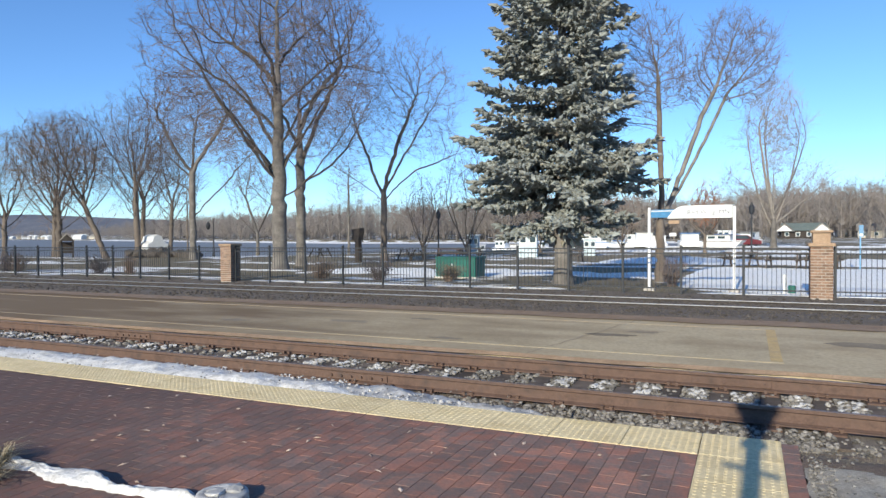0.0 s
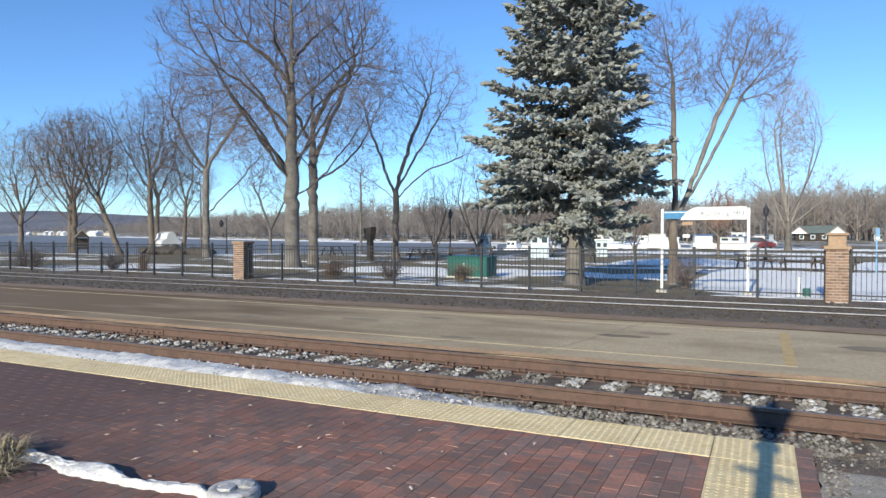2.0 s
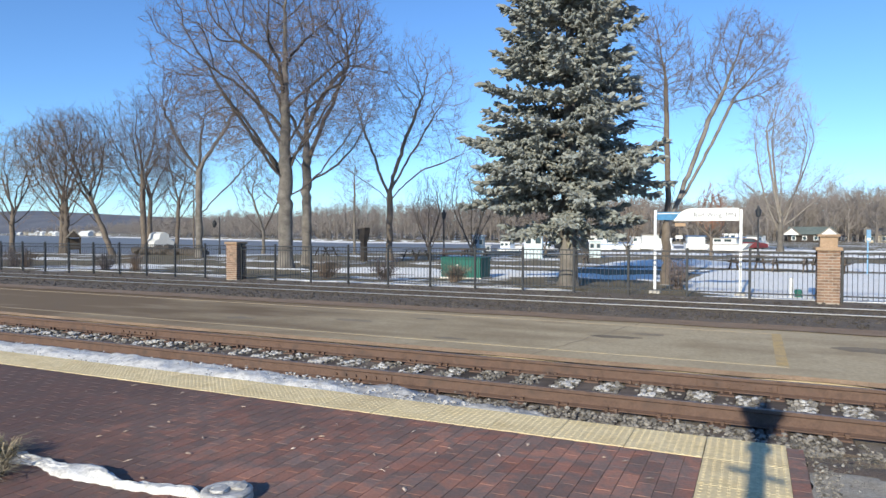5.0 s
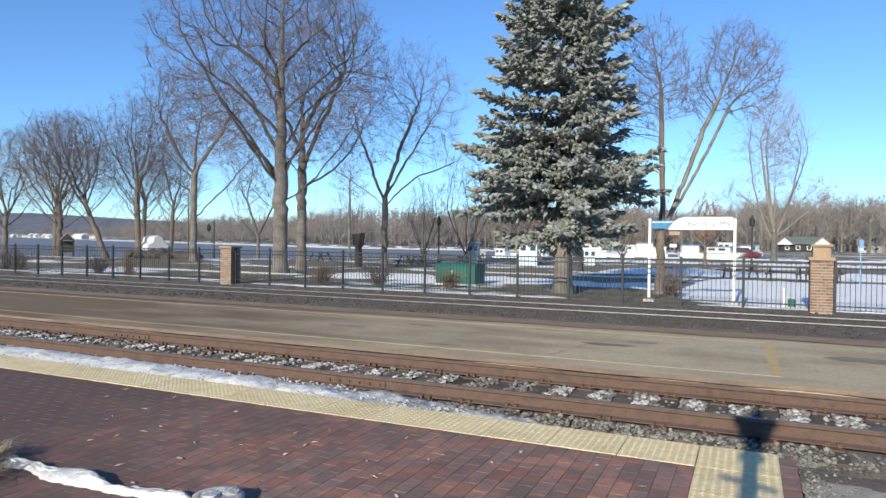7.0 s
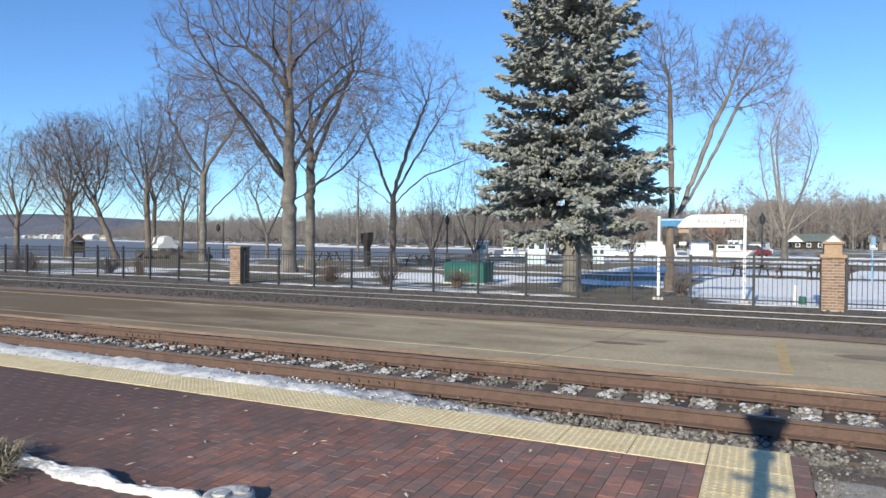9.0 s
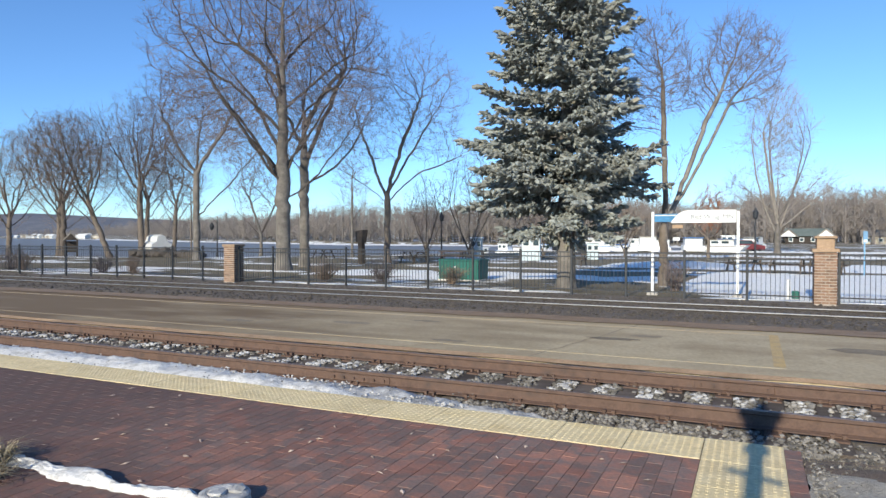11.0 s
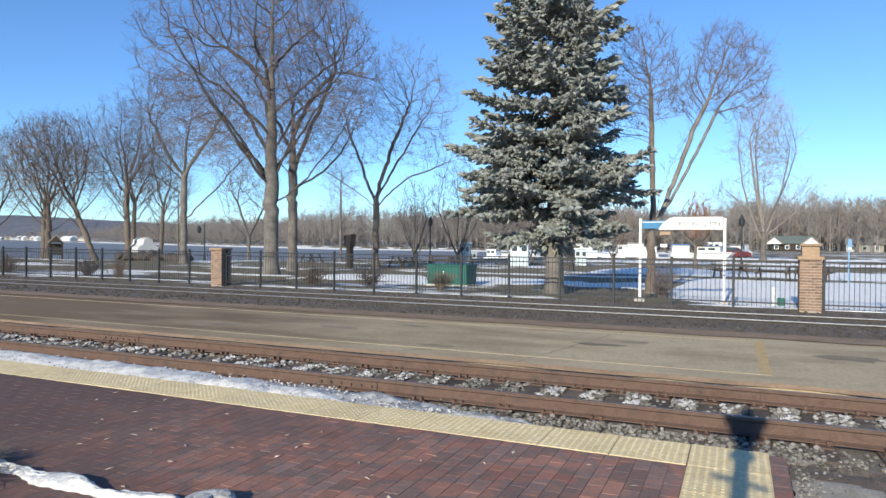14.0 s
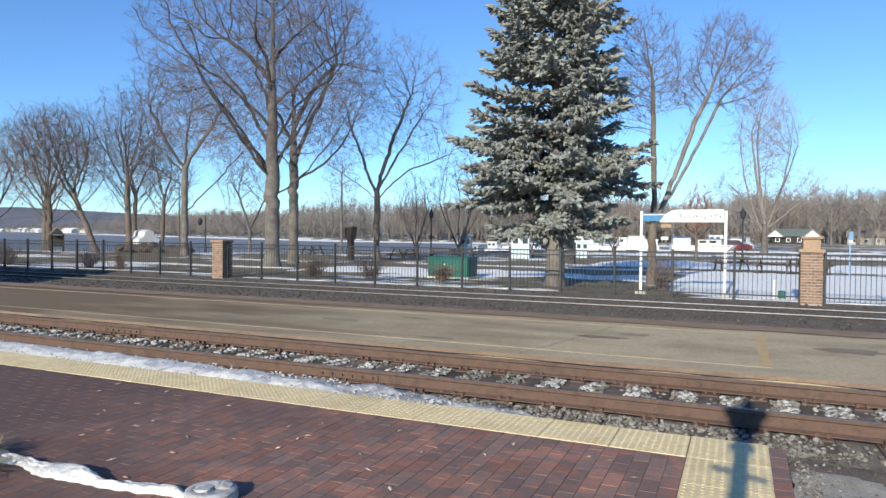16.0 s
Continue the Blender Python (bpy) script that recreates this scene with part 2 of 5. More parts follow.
M_TACTILE = surf("tactile_yellow", [(0.66, 0.52, 0.275), (0.71, 0.58, 0.34), (0.58, 0.45, 0.24)], 2.0, 0.75, 0.2, vary=0.03, grain=12)
M_BRICK = surf("paving_brick", [(0.160, 0.124, 0.108), (0.305, 0.138, 0.097), (0.185, 0.131, 0.112), (0.345, 0.162, 0.112), (0.215, 0.142, 0.115)], 1.7, 0.85, 0.4, vary=0.10, grain=22, world_space=True)
M_BRICK_REST = surf("paving_brick_rest", [(0.160, 0.124, 0.108), (0.305, 0.138, 0.097), (0.185, 0.131, 0.112), (0.345, 0.162, 0.112), (0.215, 0.142, 0.115)], 1.7, 0.85, 0.4, vary=0.10, grain=22, world_space=True, island=True)
# the brick turns a darker brown towards negative x
for paving in (M_BRICK, M_BRICK_REST):
    brown_over(paving, (0.105, 0.066, 0.056), -2.4, -6.8, 0.85)
M_JOINT = surf("joint_sand", [(0.10, 0.072, 0.06), (0.145, 0.105, 0.085)], 6, 0.95, 0.4, world_space=True)
M_RAIL = surf("rusty_rail", [(0.088, 0.055, 0.042), (0.125, 0.077, 0.057), (0.078, 0.054, 0.045)], 5, 0.8, 0.4, world_space=True, vary=0.0)
M_RAIL_TOP = surf("rail_running_face", [(0.17, 0.12, 0.10), (0.24, 0.18, 0.15)], 6, 0.5, 0.1, metal=0.5, world_space=True, vary=0.0)
M_RAIL_BRIGHT = surf("polished_rail_head", [(0.33, 0.33, 0.335), (0.45, 0.45, 0.46)], 5, 0.45, 0.05, metal=0.8, world_space=True, vary=0.0)
M_RAIL_DARK = surf("dark_rail_web", [(0.045, 0.038, 0.034), (0.07, 0.06, 0.054)], 5, 0.8, 0.3, world_space=True, vary=0.0)
M_TIE = surf("weathered_tie", [(0.055, 0.042, 0.034), (0.13, 0.105, 0.085)], 5, 0.9, 0.6, vary=0.25, grain=6)
M_CONC = surf("pale_concrete", [(0.40, 0.375, 0.34), (0.50, 0.47, 0.43)], 2.5, 0.9, 0.3, world_space=True)
M_GRAVEL = surf("grit_and_concrete", [(0.30, 0.265, 0.215), (0.46, 0.42, 0.355)], 5, 0.95, 0.7, world_space=True, depth=0.02)
M_SOIL = surf("bare_brown_soil", [(0.15, 0.105, 0.078), (0.22, 0.165, 0.125)], 4, 0.95, 0.8, world_space=True, depth=0.03)
M_PILLAR = surf("pillar_brick", [(0.19, 0.115, 0.078), (0.25, 0.155, 0.105), (0.135, 0.088, 0.066)], 5, 0.85, 0.3, vary=0.2)
M_MORTAR = surf("mortar", [(0.38, 0.335, 0.285), (0.46, 0.41, 0.355)], 8, 0.95, 0.3)
M_CAP = surf("cast_stone_cap", [(0.30, 0.205, 0.13), (0.37, 0.26, 0.175)], 5, 0.85, 0.3)
M_IRON = surf("black_fence_paint", [(0.018, 0.02, 0.024), (0.03, 0.033, 0.038)], 8, 0.55, 0.1)
M_GREEN = surf("green_enamel", [(0.005, 0.088, 0.07), (0.008, 0.115, 0.09)], 3, 0.55, 0.1)
M_BARK = surf("grey_bark", [(0.105, 0.095, 0.085), (0.225, 0.205, 0.185)], 2.5, 0.95, 0.9, grain=7, depth=0.03)
M_BARK_LIMB = surf("limb_bark", [(0.062, 0.052, 0.046), (0.118, 0.10, 0.088)], 2.5, 0.95, 0.7, grain=7, depth=0.02)
M_BARK_PALE = surf("pale_bark", [(0.22, 0.195, 0.17), (0.36, 0.325, 0.285)], 2.5, 0.95, 0.7, grain=7, depth=0.02)
M_BARK_DARK = surf("dark_bark", [(0.10, 0.08, 0.066), (0.18, 0.15, 0.125)], 2.5, 0.95, 0.9, grain=7, depth=0.03)
M_TWIG = surf("bare_twigs", [(0.135, 0.108, 0.102), (0.20, 0.163, 0.153)], 1.0, 0.9, 0.0, island=False)
M_TWIG_PALE = surf("pale_grey_twigs", [(0.20, 0.172, 0.165), (0.28, 0.245, 0.235)], 1.0, 0.9, 0.0)
M_TWIG_TAN = surf("tan_twigs", [(0.20, 0.145, 0.105), (0.28, 0.205, 0.15)], 1.0, 0.9, 0.0)
M_RUSSET = surf("russet_dead_leaves", [(0.26, 0.11, 0.06), (0.34, 0.16, 0.09)], 1.0, 0.9, 0.0)
M_NEEDLE = surf("blue_spruce_needles", [(0.202, 0.22, 0.208), (0.268, 0.288, 0.272), (0.25, 0.231, 0.18)], 0.9, 0.85, 0.2, island=True, vary=0.2, spec=0.2)
M_WHITE = surf("white_paint", [(0.62, 0.63, 0.63), (0.71, 0.72, 0.72)], 2, 0.6, 0.1)
M_BOOTH = surf("pale_blue_paint", [(0.38, 0.47, 0.51), (0.46, 0.54, 0.57)], 2, 0.6, 0.1)
M_TOTEM = surf("faded_blue_panel", [(0.10, 0.22, 0.36), (0.15, 0.29, 0.43)], 2, 0.6, 0.1)
M_BLUE = surf("blue_panel", [(0.02, 0.17, 0.36), (0.03, 0.21, 0.42)], 2, 0.5, 0.1)
M_DARKWOOD = surf("dark_stained_wood", [(0.03, 0.024, 0.021), (0.062, 0.05, 0.042)], 4, 0.85, 0.4)
M_ROOF = surf("grey_shingle", [(0.17, 0.15, 0.13), (0.28, 0.26, 0.23)], 3, 0.9, 0.4)
M_GLASS = surf("dark_glass", [(0.03, 0.05, 0.06), (0.05, 0.075, 0.09)], 1, 0.12, 0.0, spec=0.8)
M_GREYPAINT = surf("grey_sign_mark", [(0.45, 0.45, 0.44), (0.5, 0.5, 0.5)], 5, 0.7, 0.0)
M_LETTER = surf("slate_lettering", [(0.16, 0.17, 0.18), (0.2, 0.21, 0.22)], 5, 0.7, 0.0)
M_STRAW = surf("dry_grass", [(0.24, 0.19, 0.115), (0.38, 0.315, 0.205)], 4, 0.9, 0.0, island=True, vary=0.3)
M_LEAF = surf("fallen_leaf", [(0.42, 0.30, 0.22), (0.55, 0.44, 0.36)], 4, 0.8, 0.0, vary=0.2)
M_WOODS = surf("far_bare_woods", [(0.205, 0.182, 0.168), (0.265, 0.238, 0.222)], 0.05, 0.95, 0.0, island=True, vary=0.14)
# bluff woods with the blue-grey of distance haze mixed into the base colour
M_HILL_HAZED = surf("far_wooded_hill_hazed", [(0.10, 0.112, 0.145), (0.14, 0.15, 0.18)], 0.012, 0.95, 0.6, grain=10, world_space=True, depth=6.0, vary=0.0)
M_LOCO = surf("dark_locomotive_paint", [(0.10, 0.10, 0.11), (0.15, 0.15, 0.16)], 1, 0.5, 0.1)
M_STEEL = surf("worn_steel", [(0.16, 0.15, 0.14), (0.24, 0.23, 0.22)], 4, 0.5, 0.2, metal=0.7)
M_TAN = surf("tan_siding", [(0.45, 0.40, 0.32), (0.52, 0.47, 0.39)], 2, 0.8, 0.1)
M_RED = surf("red_paint", [(0.13, 0.022, 0.03), (0.18, 0.035, 0.04)], 2, 0.5, 0.1)
M_TARP = surf("blue_tarp", [(0.04, 0.14, 0.36), (0.07, 0.20, 0.45)], 2, 0.6, 0.2)
M_LAMP = surf("frosted_lamp_glass", [(0.70, 0.69, 0.65), (0.76, 0.75, 0.72)], 3, 0.4, 0.0)


def water_material():
    m = bpy.data.materials.new("river_water")
    m.use_nodes = True
    nt = m.node_tree
    bs = nt.nodes["Principled BSDF"]
    bs.inputs["Base Color"].default_value = (0.20, 0.215, 0.235, 1)
    bs.inputs["Roughness"].default_value = 0.6
    bs.inputs["Specular IOR Level"].default_value = 0.12
    geo, n, b = nt.nodes.new("ShaderNodeNewGeometry"), nt.nodes.new("ShaderNodeTexNoise"), nt.nodes.new("ShaderNodeBump")
    n.inputs["Scale"].default_value, n.inputs["Detail"].default_value = 1.2, 5
    b.inputs["Strength"].default_value, b.inputs["Distance"].default_value = 0.8, 0.15
    nt.links.new(geo.outputs["Position"], n.inputs["Vector"])
    nt.links.new(n.outputs["Fac"], b.inputs["Height"])
    nt.links.new(b.outputs[0], bs.inputs["Normal"])
    return m


M_WATER = water_material()


# ---- the ground ----
def smooth(a, b, x):
    k = min(1.0, max(0.0, (x - a) / (b - a)))
    return k * k * (3 - 2 * k)


def shore(u):
    return 49.0 + 50.0 * smooth(-52, -8, u) + 3600.0 * smooth(-4, 8, u)


def far_shore(u):
    return 238.0 + max(0.0, -u - 150) * 0.52


def ground_z(u, v):
    if v < 6.2:
        return -0.13
    if v < 14.2:
        return -0.22
    if v < 19.4:
        return -0.20 + 0.13 * smooth(14.5, 15.9, v)
    s, fs = shore(u), far_shore(u)
    if v < s:
        z = -0.07 + 0.07 * smooth(19.4, 20.4, v) + 0.05 * noise.noise((u * 0.08, v * 0.08, 3)) * smooth(20, 26, v)
        return z - 0.35 * smooth(s - 12, s - 1, v)
    if v < fs:
        return -0.35 - 2.5 * smooth(s, s + 5, v) if v < (s + fs) / 2 else -2.85 + 2.3 * smooth(fs - 8, fs, v)
    return -0.55 + 5.5 * smooth(fs + 2, fs + 220, v) + 0.5 * noise.noise((u * 0.01, v * 0.01, 0))


def axis(fine):
    """Grid lines: dense in the given stretches, growing wider out to the horizon."""
    out = []
    for a, b, s in fine:
        n = max(1, round((b - a) / s))
        out += [a + (b - a) * i / n for i in range(n)]
    out.append(fine[-1][1])
    return out


def build_ground():
    us = axis([(-3600, -900, 300), (-900, -200, 50), (-200, -90, 10), (-90, 20, 1.5), (20, 120, 10), (120, 3600, 400)])
    vs = [-1500, -400, -100, -40, -15, 0, 6.195, 6.205, 9.1, 14.195, 14.205] + axis([(15, 24, 0.6), (24, 110, 1.7), (110, 220, 12), (220, 320, 5), (320, 900, 30), (900, 3600, 300)])
    vs = sorted(set(vs))
    s = Shape()
    s.add([(u, v, ground_z(u, v)) for v in vs for u in us],
          [(j * len(us) + i, j * len(us) + i + 1, (j + 1) * len(us) + i + 1, (j + 1) * len(us) + i) for j in range(len(vs) - 1) for i in range(len(us) - 1)])
    ob = part("ground", s.mesh("ground", M_TURF), M_TURF)
    me = ob.data
    me.materials.append(M_BED)
    me.materials.append(M_BALLAST_DARK)
    me.materials.append(M_JOINT)
    for p in me.polygons:
        y = p.center.y
        p.material_index = 3 if y < 6.2 else 1 if y < 14.2 else 2 if y < 20.15 else 0
    tagged(ob, "dormant brown park turf and track bed with patchy old snow", "ground", kind="structure")
    w = Shape().add([(-3600, 40, -1.5), (3600, 40, -1.5), (3600, 2400, -1.5), (-3600, 2400, -1.5)], [(0, 1, 2, 3)])
    tagged(part("water", w.mesh("water", M_WATER), M_WATER), "calm grey-blue river beyond the park", "river", kind="structure")
    # far bluffs; their haze is painted by the material, no mist is modelled
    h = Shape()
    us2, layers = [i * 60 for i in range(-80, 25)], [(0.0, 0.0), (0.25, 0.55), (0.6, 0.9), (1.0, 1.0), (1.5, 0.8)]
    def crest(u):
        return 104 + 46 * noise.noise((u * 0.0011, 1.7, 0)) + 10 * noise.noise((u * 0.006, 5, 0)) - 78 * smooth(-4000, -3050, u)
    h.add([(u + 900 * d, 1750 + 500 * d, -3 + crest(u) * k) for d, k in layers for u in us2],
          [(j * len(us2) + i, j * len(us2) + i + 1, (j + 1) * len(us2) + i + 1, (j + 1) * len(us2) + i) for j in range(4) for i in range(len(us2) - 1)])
    tagged(part("hill_ridge", h.mesh("hill_ridge", M_HILL_HAZED, True), M_HILL_HAZED), "distant wooded river bluffs with blue-grey haze in their colour", "backdrop", kind="structure")


build_ground()


# ---- centre platform of asphalt ----
def build_centre_platform():
    s = Shape().box(-420, 9.13, -0.22, 160, 14.2, -0.02, 0.012)
    ob = tagged(part("pavement", s, M_ASPHALT), "worn tan-grey asphalt platform between the tracks", "platform", kind="structure")
    g = Shape()
    rg = random.Random(4)
    n = 400
    for k, (v0, w, z) in enumerate(((13.75, 1.7, -0.07), (9.06, 0.16, -0.03))):
        pts = []
        for i in range(n + 1):
            u = -90 + 110 * i / n
            a, b = v0 + 0.1 * noise.noise((u * 0.8, k, 0)), v0 + w + 0.14 * noise.noise((u * 0.7, k + 9, 0))
            pts += [(u, a, z + (0.066 if k == 0 else 0.018)), (u, (a + b) / 2, z + 0.06), (u, b, z - 0.1)]
        g.add(pts, [(3 * i + j, 3 * i + 3 + j, 3 * i + 4 + j, 3 * i + 1 + j) for i in range(n) for j in (0, 1)])
    tagged(part("gravel_verge", g.mesh("gravel_verge", M_DIRT), M_DIRT), "rust-brown grit along the platform edges", "grit", kind="stuff")
    y = Shape().box(-60, 9.97, -0.02, 0.42, 10.05, -0.016)
    part("painted_line", y, M_PAINT_Y, ob, "worn yellow safety line")
    part("painted_line", Shape().box(0.27, 10.05, -0.02, 0.42, 13.3, -0.016), M_PAINT_CROSS, ob, "worn yellow cross line")
    part("painted_line", Shape().box(-30, 13.3, -0.02, 0.42, 13.36, -0.016), M_PAINT_FAINT, ob, "faded yellow far line")
    for u, v, a, b in ((-7.4, 11.6, 0.5, 0.22), (-2.2, 11.7, 0.45, 0.2), (-1.7, 12.2, 0.35, 0.16), (-6.2, 12.5, 0.4, 0.15), (1.6, 12.0, 0.5, 0.3), (-4.7, 10.3, 0.35, 0.12), (-9.8, 10.9, 0.4, 0.2)):
        st = Shape()
        n2 = 18
        st.add([(u + a * math.cos(6.283 * i / n2) * rg.uniform(0.7, 1.1), v + b * math.sin(6.283 * i / n2) * rg.uniform(0.6, 1.2), -0.0165) for i in range(n2)], [tuple(range(n2))])
        part("asphalt_patch", st.mesh("asphalt_patch", M_STAIN), M_STAIN, ob, "dark tar patch")
    for u0, v0, u1, v1 in ((-3.0, 9.4, -2.0, 14.1), (-5.3, 9.2, -4.4, 10.2), (-9.5, 9.3, -8.7, 14.1)):
        c = Shape()
        pts = [(u0 + (u1 - u0) * i / 14 + rg.uniform(-0.05, 0.05), v0 + (v1 - v0) * i / 14, -0.0165) for i in range(15)]
        c.add([q for x, yy, z in pts for q in ((x - 0.012, yy, z), (x + 0.012, yy, z))], [(2 * i, 2 * i + 1, 2 * i + 3, 2 * i + 2) for i in range(14)])
        part("crack", c.mesh("crack", M_STAIN), M_STAIN, ob, "tarred crack")


build_centre_platform()

# ---- tracks ----
RAIL = [(-0.07, -0.172), (0.07, -0.172), (0.07, -0.16), (0.012, -0.14), (0.010, -0.045), (0.036, -0.032), (0.036, -0.006), (0.026, 0.0),
        (-0.026, 0.0), (-0.036, -0.006), (-0.036, -0.032), (-0.010, -0.045), (-0.012, -0.14), (-0.07, -0.16)]


def build_track(name, label, v_near, v_far, mat, top_mat, ties, tie_mat):
    tr = thing(name, label, "railway track", pose(0, 0, 0), kind="structure")
    for v in (v_near, v_far):
        r = Shape().extrude([(v + p, q) for p, q in RAIL], "x", -420, 160)
        rail = part("rail", r, mat, tr)
        wide, low = (0.037, -0.012) if v > 12 else (0.027, -0.001)
        t = Shape().box(-420, v - wide, low, 160, v + wide, 0.003)
        part("rail_head", t, top_mat, rail, "worn running surface")
    mid = (v_near + v_far) / 2
    tie = fix_normals(Shape().box(-0.115, -1.3, -0.36, 0.115, 1.3, -0.19, 0.012).mesh("tie", tie_mat))
    plates = Shape()
    for v in (v_near - mid, v_far - mid):
        plates.box(-0.09, v - 0.17, -0.19, 0.09, v + 0.17, -0.172)
        for du, dv in ((-0.05, 0.085), (0.05, -0.085), (0.05, 0.085), (-0.05, -0.085)):
            plates.box(du - 0.014, v + dv - 0.014, -0.172, du + 0.014, v + dv + 0.014, -0.135)
            plates.box(du - 0.02, v + dv - 0.022, -0.146, du + 0.02, v + dv + 0.022, -0.130)
    plate = fix_normals(plates.mesh("tie_plate", mat))
    rg = random.Random(11)
    for i in range(ties):
        u = 4.0 - 0.54 * i
        t = part("tie", tie, tie_mat, tr, at=pose(u, mid + rg.uniform(-0.03, 0.03), rg.uniform(-0.012, 0.0), 0, 0, rg.uniform(-1.2, 1.2)))
        if v_near < 10 and i < 60:
            part("tie_plate", plate, mat, t, "rusty plate with spikes")
    return tr


def joint_bars(track, places):
    """Bolted bars that join the rail ends."""
    for u, v in places:
        bar = part("joint_bar", Shape().box(u - 0.45, v - 0.03, -0.135, u + 0.45, v - 0.012, -0.05, 0.006), M_RAIL, track, "bolted joint bar")
        for k in range(6):
            x = u - 0.375 + 0.15 * k
            part("bolt", Shape().extrude([(x + 0.017 * math.cos(a * 1.0472), -0.092 + 0.017 * math.sin(a * 1.0472)) for a in range(6)], "y", v - 0.055, v - 0.03), M_RAIL, bar)


near_track = build_track("near_track", "rusty rails on weathered ties in stone ballast with old snow", 7.37, 8.87, M_RAIL, M_RAIL_TOP, 110, M_TIE)
joint_bars(near_track, ((-4.6, 7.37), (-0.2, 8.87), (-10.4, 8.87), (-15.4, 7.37)))
far_track = build_track("far_track", "main line with bright polished rail heads on dark ballast", 17.1, 18.6, M_RAIL_DARK, M_RAIL_BRIGHT, 130, M_TIE)


def scatter_stones(name, label, mat, zones, seed):
    rg = random.Random(seed)
    s = Shape()
    for u0, u1, v0, v1, z, n, r0, r1 in zones:
        for _ in range(n):
            u, v = rg.uniform(u0, u1), rg.uniform(v0, v1)
            if 7.5 < v < 8.8 and abs((u - 4.0 + 0.27) % 0.54 - 0.27) < 0.125 and rg.random() < 0.9:
                continue
            s.stone((u, v, max(z, ground_z(u, v) if v > 14.2 else z) + rg.uniform(-0.025, 0.012)), rg.uniform(r0, r1), rg)
    tagged(part(name, s.mesh(name, mat), mat), label, "ballast", kind="stuff")


scatter_stones("ballast_stones", "pale grey crushed stone ballast between the rails", M_STONE,
               [(-6, 0.75, 6.3, 7.25, -0.19, 3600, 0.015, 0.034), (0.75, 3, 6.6, 7.25, -0.2, 260, 0.015, 0.03), (-6, 3, 7.45, 8.8, -0.19, 5200, 0.018, 0.04),
                (-16, -6, 7.45, 8.85, -0.2, 3000, 0.025, 0.05), (-16, -6, 6.4, 7.25, -0.2, 1500, 0.025, 0.05), (-40, -16, 6.4, 8.85, -0.2, 3500, 0.03, 0.06)], 3)
scatter_stones("dark_ballast", "dark oily ballast of the main line", M_STONE_FAR,
               [(-14, 5, 14.5, 20.0, -0.2, 3800, 0.03, 0.06), (-40, -14, 14.5, 20.0, -0.2, 2900, 0.035, 0.07)], 5)


def snow_bank(name, label, mat, u0, u1, step, edge_lo, edge_hi, z0, height, seed, cells=7, ragged=1.0):
    """A low ragged ridge of snow between two wavering edges."""
    s = Shape()
    n = int((u1 - u0) / step)
    for i in range(n + 1):
        u = u0 + (u1 - u0) * i / n
        a = edge_lo(u) + ragged * (0.07 * noise.noise((u * 2.1, seed, 0)) + 0.03 * noise.noise((u * 9, seed, 2)))
        b = edge_hi(u) + ragged * (0.09 * noise.noise((u * 1.7, seed + 5, 0)) + 0.03 * noise.noise((u * 8, seed, 4)))
        fade = smooth(0, 0.06, i / n) * smooth(0, 0.06, 1 - i / n)
        for j in range(cells + 1):
            k = j / cells
            h = math.sin(math.pi * k) ** 0.7 * (height * (0.75 + 0.6 * noise.noise((u * 1.8, k * 2, seed)) + 0.35 * noise.noise((u * 7, k * 6, seed)) + 0.22 * noise.noise((u * 19, k * 14, seed))))
            s.v.append((u, a + (max(b, a + 0.02) - a) * k, z0 + h * fade - (0.02 if j in (0, cells) else 0)))
    c = cells + 1
    s.f = [(i * c + j, (i + 1) * c + j, (i + 1) * c + j + 1, i * c + j + 1) for i in range(n) for j in range(cells)]
    return tagged(part(name, s.mesh(name, mat, True), mat), label, "snow", kind="stuff")


snow_bank("snow_strip", "thawing snow along the tactile platform edge", M_SNOW_OLD, -40, -3.2, 0.05, lambda u: 6.24, lambda u: 7.1 - 0.6 * smooth(-6.5, -3.2, u), -0.11, 0.10, 1, 14)
snow_bank("icy_slush", "grey icy slush among the ballast stones", M_ICE, -7.6, -1.7, 0.035, lambda u: 6.28, lambda u: 7.15 - 0.5 * smooth(-4.2, -1.7, u), -0.145, 0.085, 2, 16)


def slush_crumbs():
    rg = random.Random(23)
    s = Shape()
    for _ in range(1500):
        u = -2.2 - 9.0 * rg.random()
        v = rg.uniform(6.27, 7.1 - 0.5 * smooth(-5, -2.3, u))
        s.stone((u, v, -0.09 + rg.uniform(-0.03, 0.02)), rg.uniform(0.008, 0.026), rg, 0.6)
    tagged(part("slush_crumbs", s.mesh("slush_crumbs", M_ICE), M_ICE), "crumbled grey-white ice along the platform edge", "snow", kind="stuff")


slush_crumbs()
scatter_stones("strip_grit", "dark grit lying on the thawing snow", M_STONE, [(-12, -2.4, 6.28, 7.0, -0.04, 260, 0.005, 0.014), (-30, -12, 6.28, 7.0, -0.04, 120, 0.008, 0.018)], 29)


def tie_snow():
    rg = random.Random(21)
    s = Shape()
    for i in range(70):
        u = 4.0 - 0.54 * i - 0.27
        if rg.random() < 0.12:
            continue
        for _ in range(rg.randint(22, 40)):
            s.stone((u + rg.uniform(-0.13, 0.13), rg.uniform(7.55, 8.7), -0.18), rg.uniform(0.022, 0.05), rg, 0.55)
    tagged(part("crib_snow", s.mesh("crib_snow", M_ICE), M_ICE), "grey crusted snow between the ties", "snow", kind="stuff")


tie_snow()


# ---- fence, pillars ----
FENCE_V = 20.2


